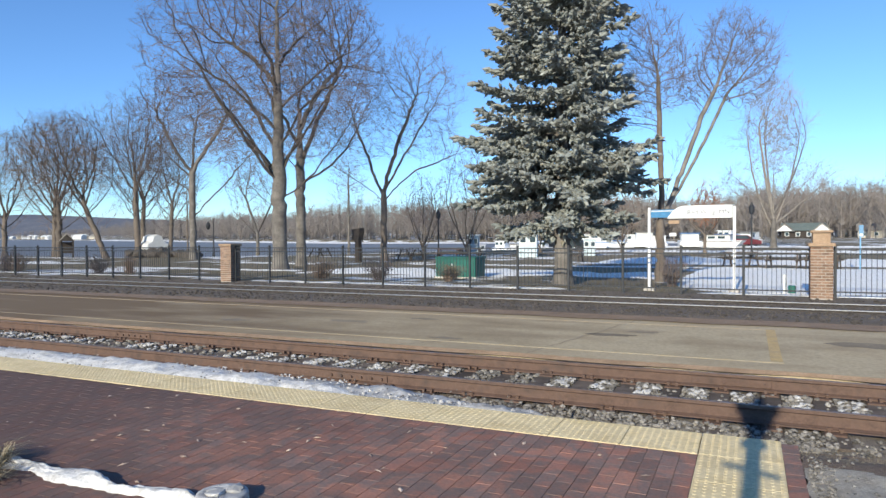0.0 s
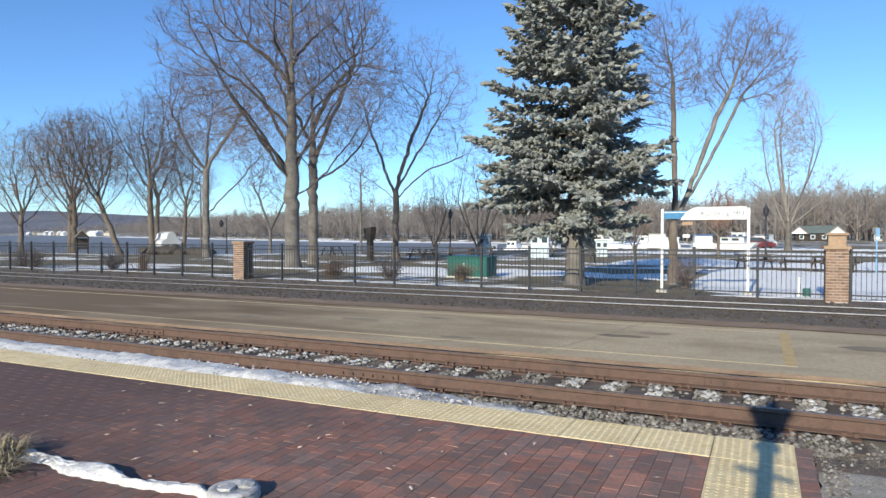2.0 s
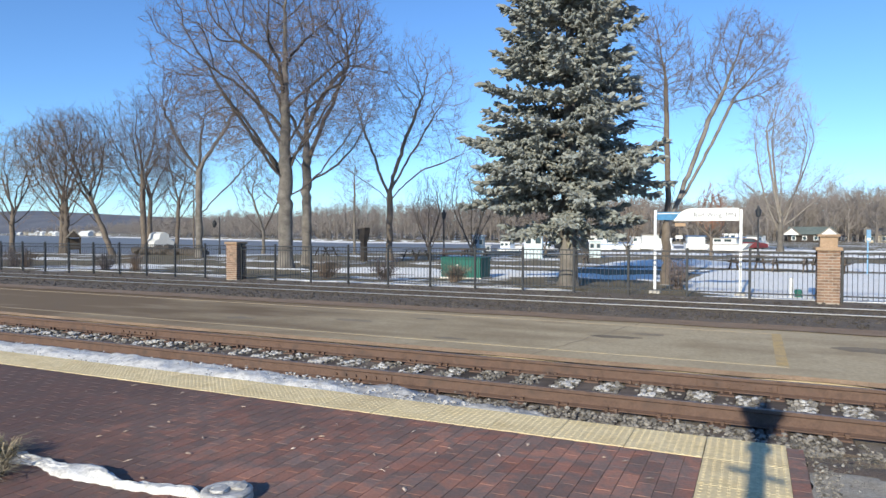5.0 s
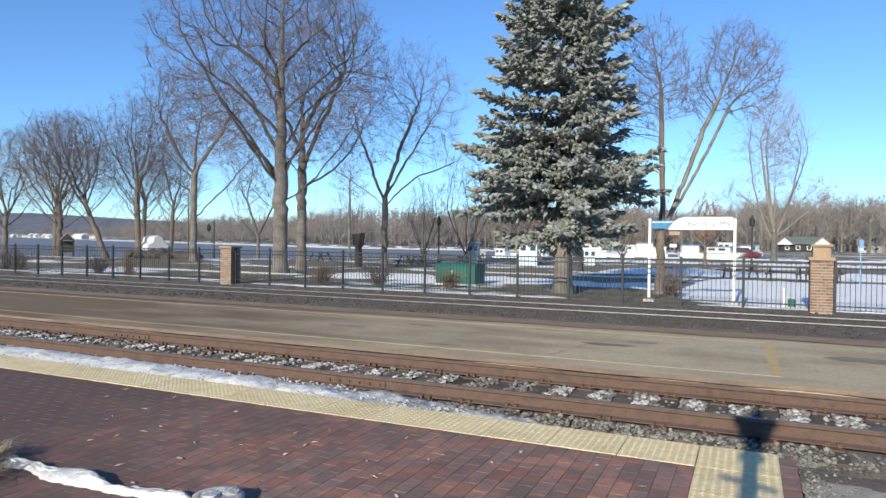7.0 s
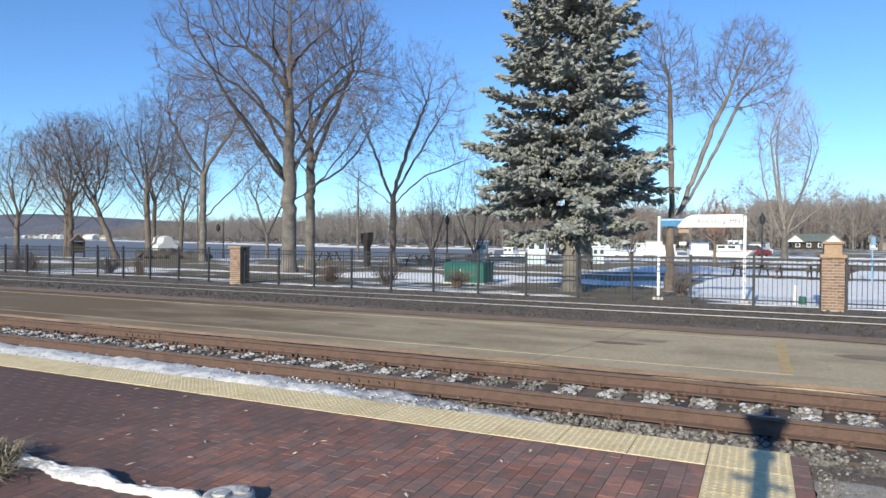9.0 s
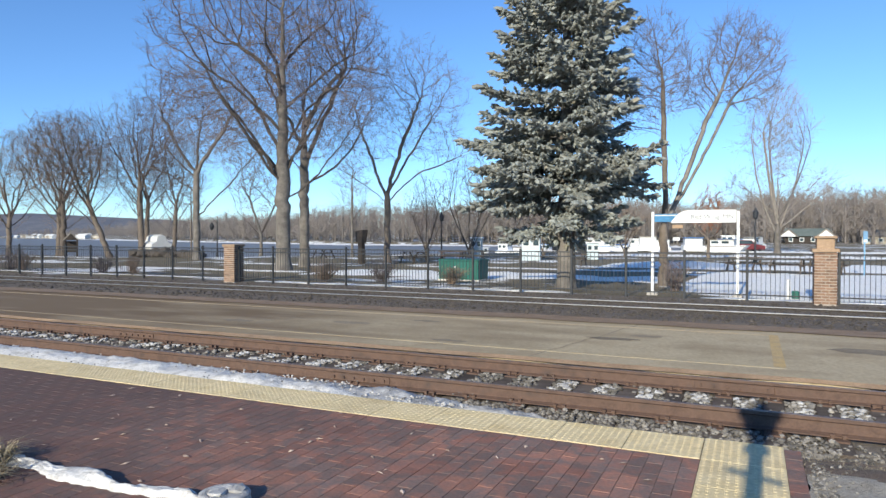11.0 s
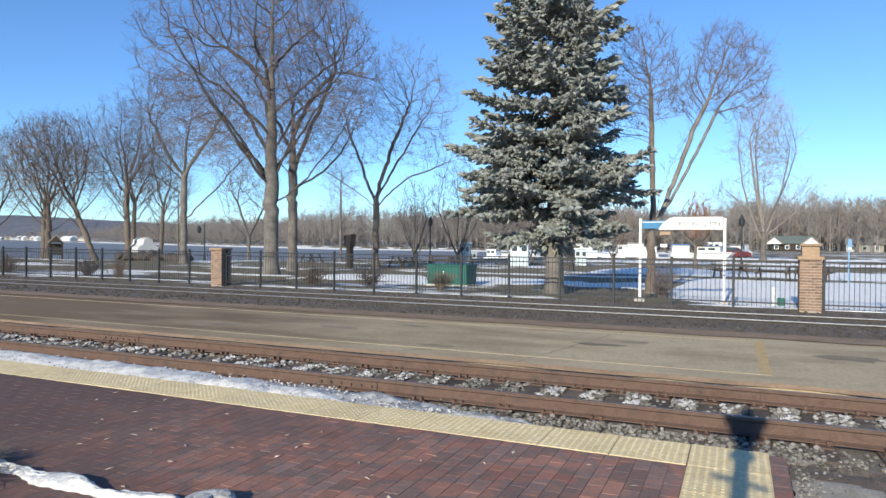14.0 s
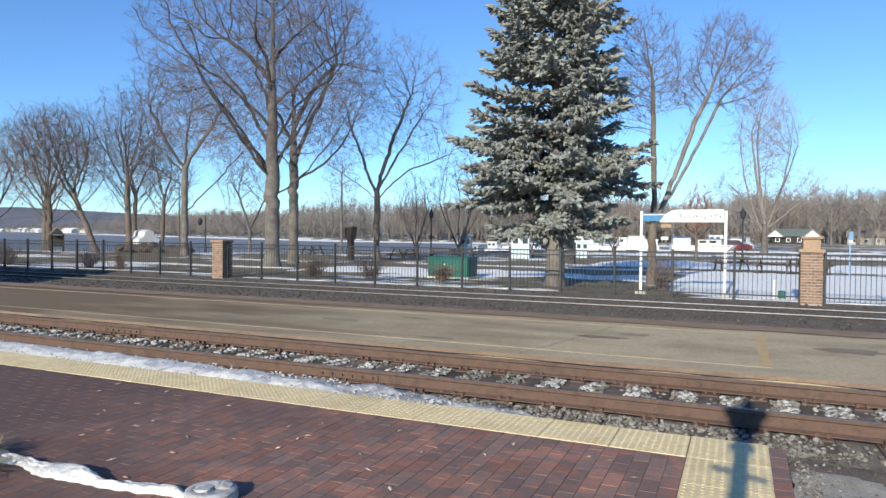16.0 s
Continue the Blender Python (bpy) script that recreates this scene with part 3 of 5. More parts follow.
def build_pillar(u, top_block, label):
    p = thing("brick_pillar", label, "pillar", pose(u, FENCE_V, 0.0))
    w, h = 0.265, 1.36
    part("core", Shape().box(-w + 0.012, -w + 0.012, -0.25, w - 0.012, w - 0.012, h), M_MORTAR, p, "recessed mortar")
    rg = random.Random(int(u * 10))
    brick = {}
    for course in range(18):
        z = 0.0 + course * 0.0755
        for side in range(4):
            n = 3
            off = 0.5 if (course + side) % 2 else 0.0
            edges = sorted({0.0, 1.0, *[(i + off) / n for i in range(n + 1) if 0 < (i + off) / n < 1]})
            for a, b in zip(edges[:-1], edges[1:]):
                ln = round((b - a) * 2 * w - 0.014, 3)
                if ln not in brick:
                    brick[ln] = fix_normals(Shape().box(-ln / 2, -0.045, 0.004, ln / 2, 0.045, 0.061, 0.003).mesh("brick", M_PILLAR))
                x = -w + (a + b) * w
                part("brick", brick[ln], M_PILLAR, p, at=pose(0, 0, z, 0, 0, 90 * side) @ pose(x, -w + 0.045 + rg.uniform(-0.002, 0.002), 0))
    part("cap", Shape().box(-w - 0.05, -w - 0.05, h, w + 0.05, w + 0.05, h + 0.085, 0.02), M_CAP, p, "cast stone cap")
    if top_block:
        q = part("top_block", Shape().box(-w + 0.06, -w + 0.06, h + 0.085, w - 0.06, w - 0.06, h + 0.36, 0.01), M_CAP, p, "smaller brick-coloured block")
        part("finial_cap", Shape().box(-w + 0.0, -w + 0.0, h + 0.36, w - 0.0, w - 0.0, h + 0.42, 0.02), M_CAP, q)
    return p


build_pillar(-18.35, False, "square tan brick pillar with a flat stone cap")
build_pillar(1.72, True, "tall tan brick pillar with a stepped stone cap")


def build_fence():
    w = 1.63
    fp = thing("fence_panel", "black metal picket fence panel between posts", "fence", pose(0, FENCE_V, 0), "park fence panels")
    for z in (1.27, 1.13, 0.14):
        part("fence_rail", Shape().box(0, -0.018, z, w, 0.018, z + 0.035), M_IRON, fp)
    part("post", Shape().box(-0.035, -0.035, -0.25, 0.035, 0.035, 1.38, 0.008), M_IRON, fp)
    pk = fix_normals(Shape().box(-0.0068, -0.0068, 0.06, 0.0068, 0.0068, 1.3).mesh("picket", M_IRON))
    n = 14
    for i in range(1, n):
        part("picket", pk, M_IRON, fp, at=pose(w * i / n, 0, 0))
    starts = [-18.07 + w * i for i in range(12)] + [2.05 + w * i for i in range(4)] + [-19.95 - w * i for i in range(19)]
    for k, u in enumerate(starts):
        m = pose(u, FENCE_V, 0)
        if k == 0:
            fp.matrix_world = m
        else:
            copy_thing(fp, m)


build_fence()


# ---- trees ----
def grow(skeleton, parents, points, step, reach, kill, gnarl, up, rg, rounds=90):
    """Lets a skeleton branch out into a crown: each free point pulls on the nearest wood until a shoot has come close to it."""
    nodes = np.array(skeleton, dtype=float)
    par = list(parents)
    pts = np.array(points, dtype=float)
    d2 = ((pts[:, None, :] - nodes[None, :, :]) ** 2).sum(2)
    near, best = d2.argmin(1), d2.min(1)
    for _ in range(rounds):
        live = (best > kill * kill) & (best < reach * reach)
        if not live.any():
            break
        idx = np.nonzero(live)[0]
        pull = pts[idx] - nodes[near[idx]]
        pull /= np.linalg.norm(pull, axis=1)[:, None] + 1e-9
        owners, inv = np.unique(near[idx], return_inverse=True)
        total = np.zeros((len(owners), 3))
        np.add.at(total, inv, pull)
        total /= np.linalg.norm(total, axis=1)[:, None] + 1e-9
        back = nodes[owners] - nodes[[max(0, par[o]) for o in owners]]
        back /= np.linalg.norm(back, axis=1)[:, None] + 1e-9
        total += back * 0.75 + rg.normal(0, gnarl, total.shape)
        total[:, 2] += up
        total /= np.linalg.norm(total, axis=1)[:, None] + 1e-9
        fresh = nodes[owners] + total * step
        n0 = len(nodes)
        nodes = np.vstack([nodes, fresh])
        par.extend(int(o) for o in owners)
        e2 = ((pts[:, None, :] - fresh[None, :, :]) ** 2).sum(2)
        arg, val = e2.argmin(1), e2.min(1)
        better = val < best
        near[better], best[better] = n0 + arg[better], val[better]
        stuck = np.zeros(len(pts), dtype=bool)
        stuck[idx] = ~better[idx] & (rg.random(len(idx)) < 0.35)
        best[stuck] = 1e9
    return nodes, par


def bare_tree(label, u, v, trunk_h, r, limbs, crown, seed, lean=(0.0, 0.0), mat=None, twig_mat=None, limb_mat=None, step=0.3, gnarl=0.22, up=0.05, twig=0.6, per=1.35, tip=0.0085, name="bare_tree"):
    """A leafless tree. limbs: (height on the trunk, heading with 0 to the right along the path and 90 away, first rise, last rise, length);
    crown: lumps (right, away, height, three half-widths, number of shoots)."""
    rg = np.random.default_rng(seed)
    t = thing(name, label, "tree", pose(u, v, ground_z(u, v) - 0.05))
    top = RIGHT * lean[0] + AWAY * lean[1] + Vector((0, 0, trunk_h))
    skel, par = [], []
    n = max(4, int(trunk_h / step))
    for i in range(n + 1):
        k = i / n
        w = r * 0.9 * math.sin(math.pi * k)
        skel.append(tuple(top * k + Vector((rg.normal(0, 0.12), rg.normal(0, 0.12), 0)) * w))
        par.append(i - 1)
    for h, az, e0, e1, ln in limbs:
        last = min(n, max(1, int(n * h / trunk_h)))
        p = Vector(skel[last])
        m = max(3, int(ln / step))
        a = radians(az)
        for i in range(m):
            e = radians(e0 + (e1 - e0) * i / m)
            d = (RIGHT * math.cos(a) + AWAY * math.sin(a)) * math.cos(e) + Vector((0, 0, math.sin(e)))
            d = (d + Vector(rg.normal(0, gnarl * 0.55, 3))).normalized()
            p = p + d * step
            skel.append(tuple(p))
            par.append(last)
            last = len(skel) - 1
    pts = []
    for cl, ca, cz, rl, ra, rz, cnt in crown:
        cnt = int(cnt * 2.3)
        d = rg.normal(0, 1, (cnt, 3))
        d /= np.linalg.norm(d, axis=1)[:, None]
        d *= (rg.random((cnt, 1)) ** 0.46)
        for x, y, z in d:
            pts.append(tuple(RIGHT * (cl + x * rl) + AWAY * (ca + y * ra) + Vector((0, 0, cz + z * rz))))
    nodes, par = grow(skel, par, pts, step, 4.2, step * 1.25, gnarl, up, rg)
    total = len(nodes)
    kids = [[] for _ in range(total)]
    for i in range(1, total):
        kids[par[i]].append(i)
    tips = sum(1 for q in kids if not q)
    power = min(3.2, max(1.75, math.log(max(8, tips)) / math.log(r / tip)))
    order, stack = [], [0]
    while stack:
        i = stack.pop()
        order.append(i)
        stack.extend(kids[i])
    rad = [tip] * total
    for i in reversed(order):
        if kids[i]:
            rad[i] = sum(rad[q] ** power for q in kids[i]) ** (1 / power)
    stem, big, fine = Shape(), Shape(), Shape()
    starts = [(0, -1)]
    while starts:
        i, before = starts.pop()
        line, rr = [], []
        if before >= 0:
            line.append(nodes[before])
            rr.append(min(rad[before], rad[i] * 1.15))
        while True:
            line.append(nodes[i])
            rr.append(rad[i])
            if not kids[i]:
                break
            keep = max(kids[i], key=lambda q: rad[q])
            starts.extend((q, i) for q in kids[i] if q != keep)
            i = keep
        if before < 0:
            rr = [q * (1 + 0.45 * max(0.0, 1 - z[2] / 0.7)) for q, z in zip(rr, line)]
            stem.tube(line, rr, 12, cap=False)
        elif rr[0] > 0.03:
            big.tube(line, rr, 6, cap=False)
        else:
            fine.tube(line, rr, 3, cap=False)
    for i in range(n + 1, total):
        if rad[i] > tip * 4.5:
            continue
        d = nodes[i] - nodes[par[i]]
        d /= np.linalg.norm(d) + 1e-9
        for _ in range(int(per + rg.random()) + (0 if kids[i] else 1)):
            q = d + rg.normal(0, 0.42, 3)
            q[2] += 0.2
            q /= np.linalg.norm(q)
            ln = twig * rg.uniform(0.5, 1.3)
            mid = nodes[i] + q * ln * 0.45 + rg.normal(0, 0.10, 3) * ln
            fine.tube([nodes[i], mid, nodes[i] + q * ln], [tip * 0.8, tip * 0.65, tip * 0.35], 3, cap=False)
            for _ in range(2):
                g = q + rg.normal(0, 0.5, 3)
                g[2] += 0.15
                fine.tube([mid, mid + g * ln * 0.5], [tip * 0.6, tip * 0.3], 3, cap=False)
    bark = mat or M_BARK
    part("trunk", stem.mesh("trunk", bark, True), bark, t)
    part("limb_frame", big.mesh("limb_frame", limb_mat or M_BARK_LIMB, True), limb_mat or M_BARK_LIMB, t, "darker main limbs" if limb_mat is None else "")
    part("crown", fine.mesh("crown", twig_mat or M_TWIG), twig_mat or M_TWIG, t, "leafless twigs")
    return t


def build_trees():
    bare_tree("huge leafless shade tree with grey furrowed bark", -21.8, 27.6, 13.0, 0.37,
              [(4.3, 172, 62, 48, 6.5), (4.6, 220, 45, 60, 5.0), (5.0, 330, 48, 60, 5.0), (3.9, 5, 25, 62, 5.5), (4.9, 190, 50, 62, 6.5), (5.4, 30, 60, 50, 6.0), (5.8, 150, 58, 40, 6.0), (6.6, 350, 55, 40, 5.5),
               (7.2, 200, 48, 25, 5.0), (7.6, 100, 55, 40, 4.5), (8.4, 15, 50, 30, 4.5), (8.8, 270, 55, 40, 4.0), (9.6, 170, 50, 30, 4.0), (10.4, 60, 50, 35, 3.5)],
              [(-1.0, 0.0, 11.4, 5.9, 4.6, 6.4, 1300), (-2.8, 0.0, 8.2, 3.6, 3.0, 2.8, 200), (2.2, 0.0, 8.4, 2.6, 2.6, 2.2, 110), (-0.6, 0.0, 6.6, 3.4, 2.6, 1.3, 110)], 1, twig=0.6, gnarl=0.26)
    bare_tree("tall leafless shade tree behind a larger one", -23.9, 32.2, 9.5, 0.37,
              [(5.2, 5, 30, 60, 5.0), (5.6, 175, 45, 65, 4.5), (6.4, 350, 60, 66, 6.0), (7.0, 195, 60, 66, 5.0), (7.8, 90, 60, 50, 4.0), (8.4, 20, 62, 50, 4.5)],
              [(1.2, 0.0, 11.4, 3.9, 3.6, 5.6, 760)], 2, twig=0.6, gnarl=0.26)
    bare_tree("leafless tree with one long low limb", -22.4, 39.4, 4.7, 0.40,
              [(4.6, 165, 66, 74, 7.0), (4.7, 40, 72, 62, 7.5), (4.7, 12, 58, 64, 6.5), (4.2, 178, 52, 25, 4.5), (4.3, 2, 50, 12, 6.6)],
              [(1.3, 0.0, 10.9, 4.3, 3.6, 4.2, 620), (-1.8, 0.0, 8.2, 2.4, 2.4, 2.6, 150), (4.0, 0.0, 7.4, 2.4, 1.6, 1.2, 60)], 3, twig=0.7, gnarl=0.24, step=0.34, tip=0.007, limb_mat=M_BARK, mat=M_BARK_DARK, per=1.1)
    bare_tree("leafless tree with a wide forked crown", -37.9, 37.8, 6.9, 0.36,
              [(6.8, 170, 50, 66, 5.5), (6.8, 10, 58, 64, 5.5), (3.3, 8, 44, 50, 6.8), (5.4, 178, 40, 6, 5.2), (6.8, 100, 76, 70, 4.5), (6.2, 200, 40, 50, 4.0)],
              [(0.2, 0.0, 11.2, 4.7, 4.0, 3.9, 640), (3.4, 0.0, 8.4, 1.9, 1.9, 2.0, 110), (-3.4, 0.0, 8.0, 2.4, 2.0, 1.4, 80)], 4, twig=0.7, gnarl=0.28, step=0.36)
    bank = ((-73.0, 45.9, 5.4, 0.32, 0.1, 0.0, 4.6, 4.6, 9.0), (-61.7, 44.1, 6.4, 0.36, 0.0, 0.0, 4.8, 4.9, 9.4), (-56.6, 45.3, 6.4, 0.28, -2.5, -3.0, 4.4, 4.4, 9.8),
            (-53.0, 45.9, 8.6, 0.29, -0.2, 0.0, 4.4, 5.2, 10.6), (-66.5, 47.0, 6.6, 0.26, 0.2, 0.4, 4.4, 4.6, 10.0), (-49.0, 46.0, 5.6, 0.20, 0.3, 0.4, 2.8, 3.6, 7.6), (-56.0, 49.0, 6.6, 0.22, 0.3, 0.2, 3.6, 4.6, 9.6))
    for i, (u, v, h, r, le, cx, cw, ch, cz) in enumerate(bank):
        ring = [(h * (0.42 + 0.56 * k / 10), (k * 137.5 + 40 * i) % 360, 34 + 3 * k, 52 + 2 * k, cw * (1.05 - 0.04 * k)) for k in range(11)]
        bare_tree("leafless shade tree on the river bank", u, v, h, r, ring, [(cx, 0.0, cz, cw, cw, ch, 420)], 20 + i, lean=(le, 0.0), mat=M_BARK_DARK,
                  twig_mat=M_TWIG_TAN if i in (0, 1, 4) else M_TWIG, step=0.42, gnarl=0.24, twig=0.95, tip=0.012, per=1.3)
    bare_tree("slim leafless tree on the river bank", -47.2, 46.4, 6.5, 0.14, [(2.8, 20, 50, 60, 1.6), (3.6, 190, 50, 60, 1.6), (4.6, 90, 50, 60, 1.5)], [(0.0, 0.0, 6.0, 1.1, 1.1, 2.8, 110)], 38, step=0.34, twig=0.6, tip=0.01, mat=M_BARK_DARK)
    bare_tree("small leafless tree near the water", -41.4, 49.2, 2.6, 0.2, [(2.0, 175, 55, 40, 3.4), (2.5, 5, 60, 66, 3.6), (2.4, 160, 70, 70, 3.6), (2.3, 350, 48, 55, 2.6)],
              [(-0.4, 0.0, 6.8, 2.9, 2.6, 2.9, 210)], 31, step=0.36, gnarl=0.2, twig=0.8, tip=0.011)
    bare_tree("slender young leafless tree", -32.1, 50.2, 7.0, 0.13, [(2.6, 170, 50, 60, 1.8), (3.2, 10, 50, 60, 1.8)], [(0.0, 0.0, 6.0, 1.7, 1.6, 3.1, 170)], 32, step=0.34, twig=0.7, tip=0.010, up=0.12)
    bare_tree("tall leafless tree with leaning twin stems", -2.9, 25.0, 2.3, 0.33,
              [(2.2, 178, 90, 88, 5.4), (2.2, 2, 67, 66, 5.6), (2.2, 4, 63, 65, 5.2), (2.2, 20, 84, 50, 4.6)],
              [(-0.3, 0.0, 7.7, 1.35, 1.2, 2.0, 260), (2.7, 0.0, 7.9, 1.6, 1.3, 1.7, 340), (0.9, 0.0, 7.0, 0.8, 0.8, 0.9, 70), (-1.3, 0.0, 6.2, 0.6, 0.7, 0.9, 60)], 33,
              mat=M_BARK_DARK, limb_mat=M_BARK, step=0.2, gnarl=0.14, twig=0.5, tip=0.0065, up=0.14, per=1.8)
    bare_tree("broom-shaped leafless tree by the marina", 2.4, 81.2, 9.0, 0.42,
              [(2.2, 178, 66, 84, 11.0), (2.6, 5, 66, 82, 10.5), (3.0, 90, 72, 84, 10.5), (3.4, 200, 70, 84, 10.5), (3.6, 350, 60, 76, 9.0), (2.8, 180, 38, 40, 6.0), (3.0, 0, 36, 40, 6.5), (4.0, 10, 40, 46, 5.5), (4.2, 172, 42, 44, 5.5)],
              [(0.0, 0.0, 12.8, 3.5, 3.0, 5.8, 460), (0.0, 0.0, 7.4, 6.0, 3.0, 2.4, 90), (-4.3, 0.0, 6.8, 1.7, 1.5, 1.6, 50), (4.6, 0.0, 7.0, 1.9, 1.5, 1.7, 60)], 35, step=0.45, gnarl=0.08, up=0.3, twig=1.4, tip=0.0125, per=1.5, limb_mat=M_BARK_PALE, twig_mat=M_TWIG_PALE)
    for i, (u, v, tan, h) in enumerate(((-25.2, 51.1, 0, 7.0), (-21.5, 51.7, 1, 8.8), (-15.9, 54.3, 0, 6.0), (-10.4, 61.2, 1, 6.4), (-28.6, 58.0, 0, 6.2))):
        ring = [(0.5 + 0.1 * k, k * 137.5 % 360, 62, 72, h * 0.5) for k in range(6)]
        bare_tree("small multi-stemmed leafless tree", u, v, 1.3, 0.17, ring, [(0.0, 0.0, h * 0.62, h * 0.29, h * 0.25, h * 0.38, 260)], 40 + i, mat=M_BARK_DARK,
                  twig_mat=M_TWIG_TAN if tan else M_TWIG, step=0.34, gnarl=0.16, up=0.12, twig=0.7, tip=0.009)
    bare_tree("young oak holding russet leaves", -3.2, 57.0, 2.4, 0.14, [(1.6, 170, 40, 50, 1.6), (1.8, 10, 40, 50, 1.6)], [(0.0, 0.0, 3.9, 1.3, 1.3, 2.0, 120)], 47, mat=M_BARK_DARK, twig_mat=M_RUSSET, step=0.26, twig=0.5, tip=0.014)


build_trees()


def build_spruce(u, v, height, base_r, crown_z):
    rg = random.Random(77)
    t = thing("spruce_tree", "tall blue-grey spruce with drooping dense boughs", "tree", pose(u, v, -0.05))
    wood, green = Shape(), Shape()
    wood.tube([(0, 0, 0), (0.02, 0, 0.5), (0, 0.02, 4), (0, 0, 9), (0, 0, height)], [0.42, 0.31, 0.25, 0.13, 0.02], 10, cap=False)
    def spray(p, d, ln, r):
        """A needle-covered shoot: a ragged spindle with needles standing off it."""
        d = d.normalized()
        a = d.cross(Vector((0.2, 0.3, 0.93))).normalized()
        b = d.cross(a)
        vs, fs = [tuple(p)], []
        for f, k in ((0.3, 1.0), (0.72, 0.75)):
            for i in range(5):
                w = 1.2566 * i + rg.uniform(-0.4, 0.4)
                q = p + d * (ln * (f + rg.uniform(-0.08, 0.08))) + (a * math.cos(w) + b * math.sin(w)) * (r * k * rg.uniform(0.55, 1.35))
                vs.append(tuple(q))
        vs.append(tuple(p + d * ln))
        for i in range(5):
            j = (i + 1) % 5
            fs += [(0, 1 + j, 1 + i), (1 + i, 1 + j, 6 + j, 6 + i), (6 + i, 6 + j, 11)]
        green.add(vs, fs)
        for _ in range(5):
            w, f = rg.uniform(0, 6.28), rg.uniform(0.1, 0.95)
            o = a * math.cos(w) + b * math.sin(w)
            q = p + d * (ln * f) + o * (r * 0.5)
            e = q + (o * 0.8 + d * 0.7) * (r * rg.uniform(0.9, 1.5))
            s = d.cross(o) * 0.012
            green.add([tuple(q - s), tuple(q + s), tuple(e)], [(0, 1, 2)])
    z = crown_z
    while z < height - 0.3:
        f = (z - crown_z) / (height - crown_z)
        reach = base_r * (1 - f) ** 0.52 * (0.66 + 0.34 * smooth(0, 0.16, f))
        n = max(5, int(5 + 3.9 * (1 - f)))
        a0 = rg.uniform(0, 6.28)
        for k in range(n):
            az = a0 + 6.283 * k / n + rg.uniform(-0.3, 0.3)
            out = Vector((math.cos(az), math.sin(az), 0))
            side = Vector((-out.y, out.x, 0))
            ln = max(0.3, reach * (1.0 - 0.07 * out.dot(RIGHT)) * (0.92 + 0.2 * noise.noise((az * 0.9, z * 0.8, 4.0))) * rg.uniform(0.68, 1.05))
            droop = (0.30 * (1 - f) + 0.05) * rg.uniform(0.2, 1.6)
            zz = z + rg.uniform(-0.45, 0.45)
            if f < 0.5 and noise.noise((az * 1.4, z * 1.1, 9.0)) > 0.36:
                continue
            def on(s):
                return out * (ln * s) + Vector((0, 0, zz + 0.25 * ln * s * f * 2 - droop * ln * (s ** 1.5) + 0.16 * ln * s ** 4))
            wood.tube([on(s) for s in (0, 0.35, 0.7, 1.0)], [0.035 * (1.2 - f), 0.026, 0.016, 0.008], 4, cap=False)
            m = max(4, int(ln * 7.0))
            for i in range(m):
                s = 0.22 + 0.78 * (i + rg.random() * 0.6) / m
                p = on(s)
                w = min(0.9, 0.3 * ln * (1.15 - s) + 0.16)
                for sg in (-1, 1):
                    d = (out * rg.uniform(0.5, 1.0) + side * sg * rg.uniform(0.5, 1.0) + Vector((0, 0, rg.uniform(-0.35, 0.3))))
                    d.normalize()
                    kn = 1 + int(w / 0.2)
                    for j in range(kn):
                        q = p + d * (w * j / kn)
                        spray(q, d + Vector((rg.uniform(-0.4, 0.4), rg.uniform(-0.4, 0.4), rg.uniform(-0.5, 0.35))), rg.uniform(0.16, 0.30), rg.uniform(0.04, 0.07))
                spray(p, out + Vector((rg.uniform(-0.3, 0.3), rg.uniform(-0.3, 0.3), rg.uniform(-0.2, 0.35))), rg.uniform(0.18, 0.30), rg.uniform(0.04, 0.065))
                if rg.random() < 0.6:
                    hang = p + side * rg.uniform(-w, w) * 0.6
                    spray(hang, Vector((rg.uniform(-0.8, 0.8), rg.uniform(-0.8, 0.8), -0.8)), rg.uniform(0.15, 0.3), rg.uniform(0.04, 0.065))
            spray(on(0.97), out + Vector((0, 0, 0.1)), 0.4, 0.09)
        z += 0.25 + 0.08 * rg.random()
    for _ in range(150):
        a, zz = rg.uniform(0, 6.28), rg.uniform(1.55, crown_z + 0.5)
        p = Vector((math.cos(a), math.sin(a), 0)) * rg.uniform(0.22, 0.62) + Vector((0, 0, zz))
        spray(p, Vector((math.cos(a) * 0.6, math.sin(a) * 0.6, rg.uniform(-1.2, 0.1))), rg.uniform(0.2, 0.4), rg.uniform(0.05, 0.08))
    part("trunk", wood.mesh("trunk", M_BARK, True), M_BARK, t)
    part("crown", green.mesh("crown", M_NEEDLE), M_NEEDLE, t, "blue-grey needled boughs")


build_spruce(-5.76, 22.34, 12.9, 3.95, 2.5)


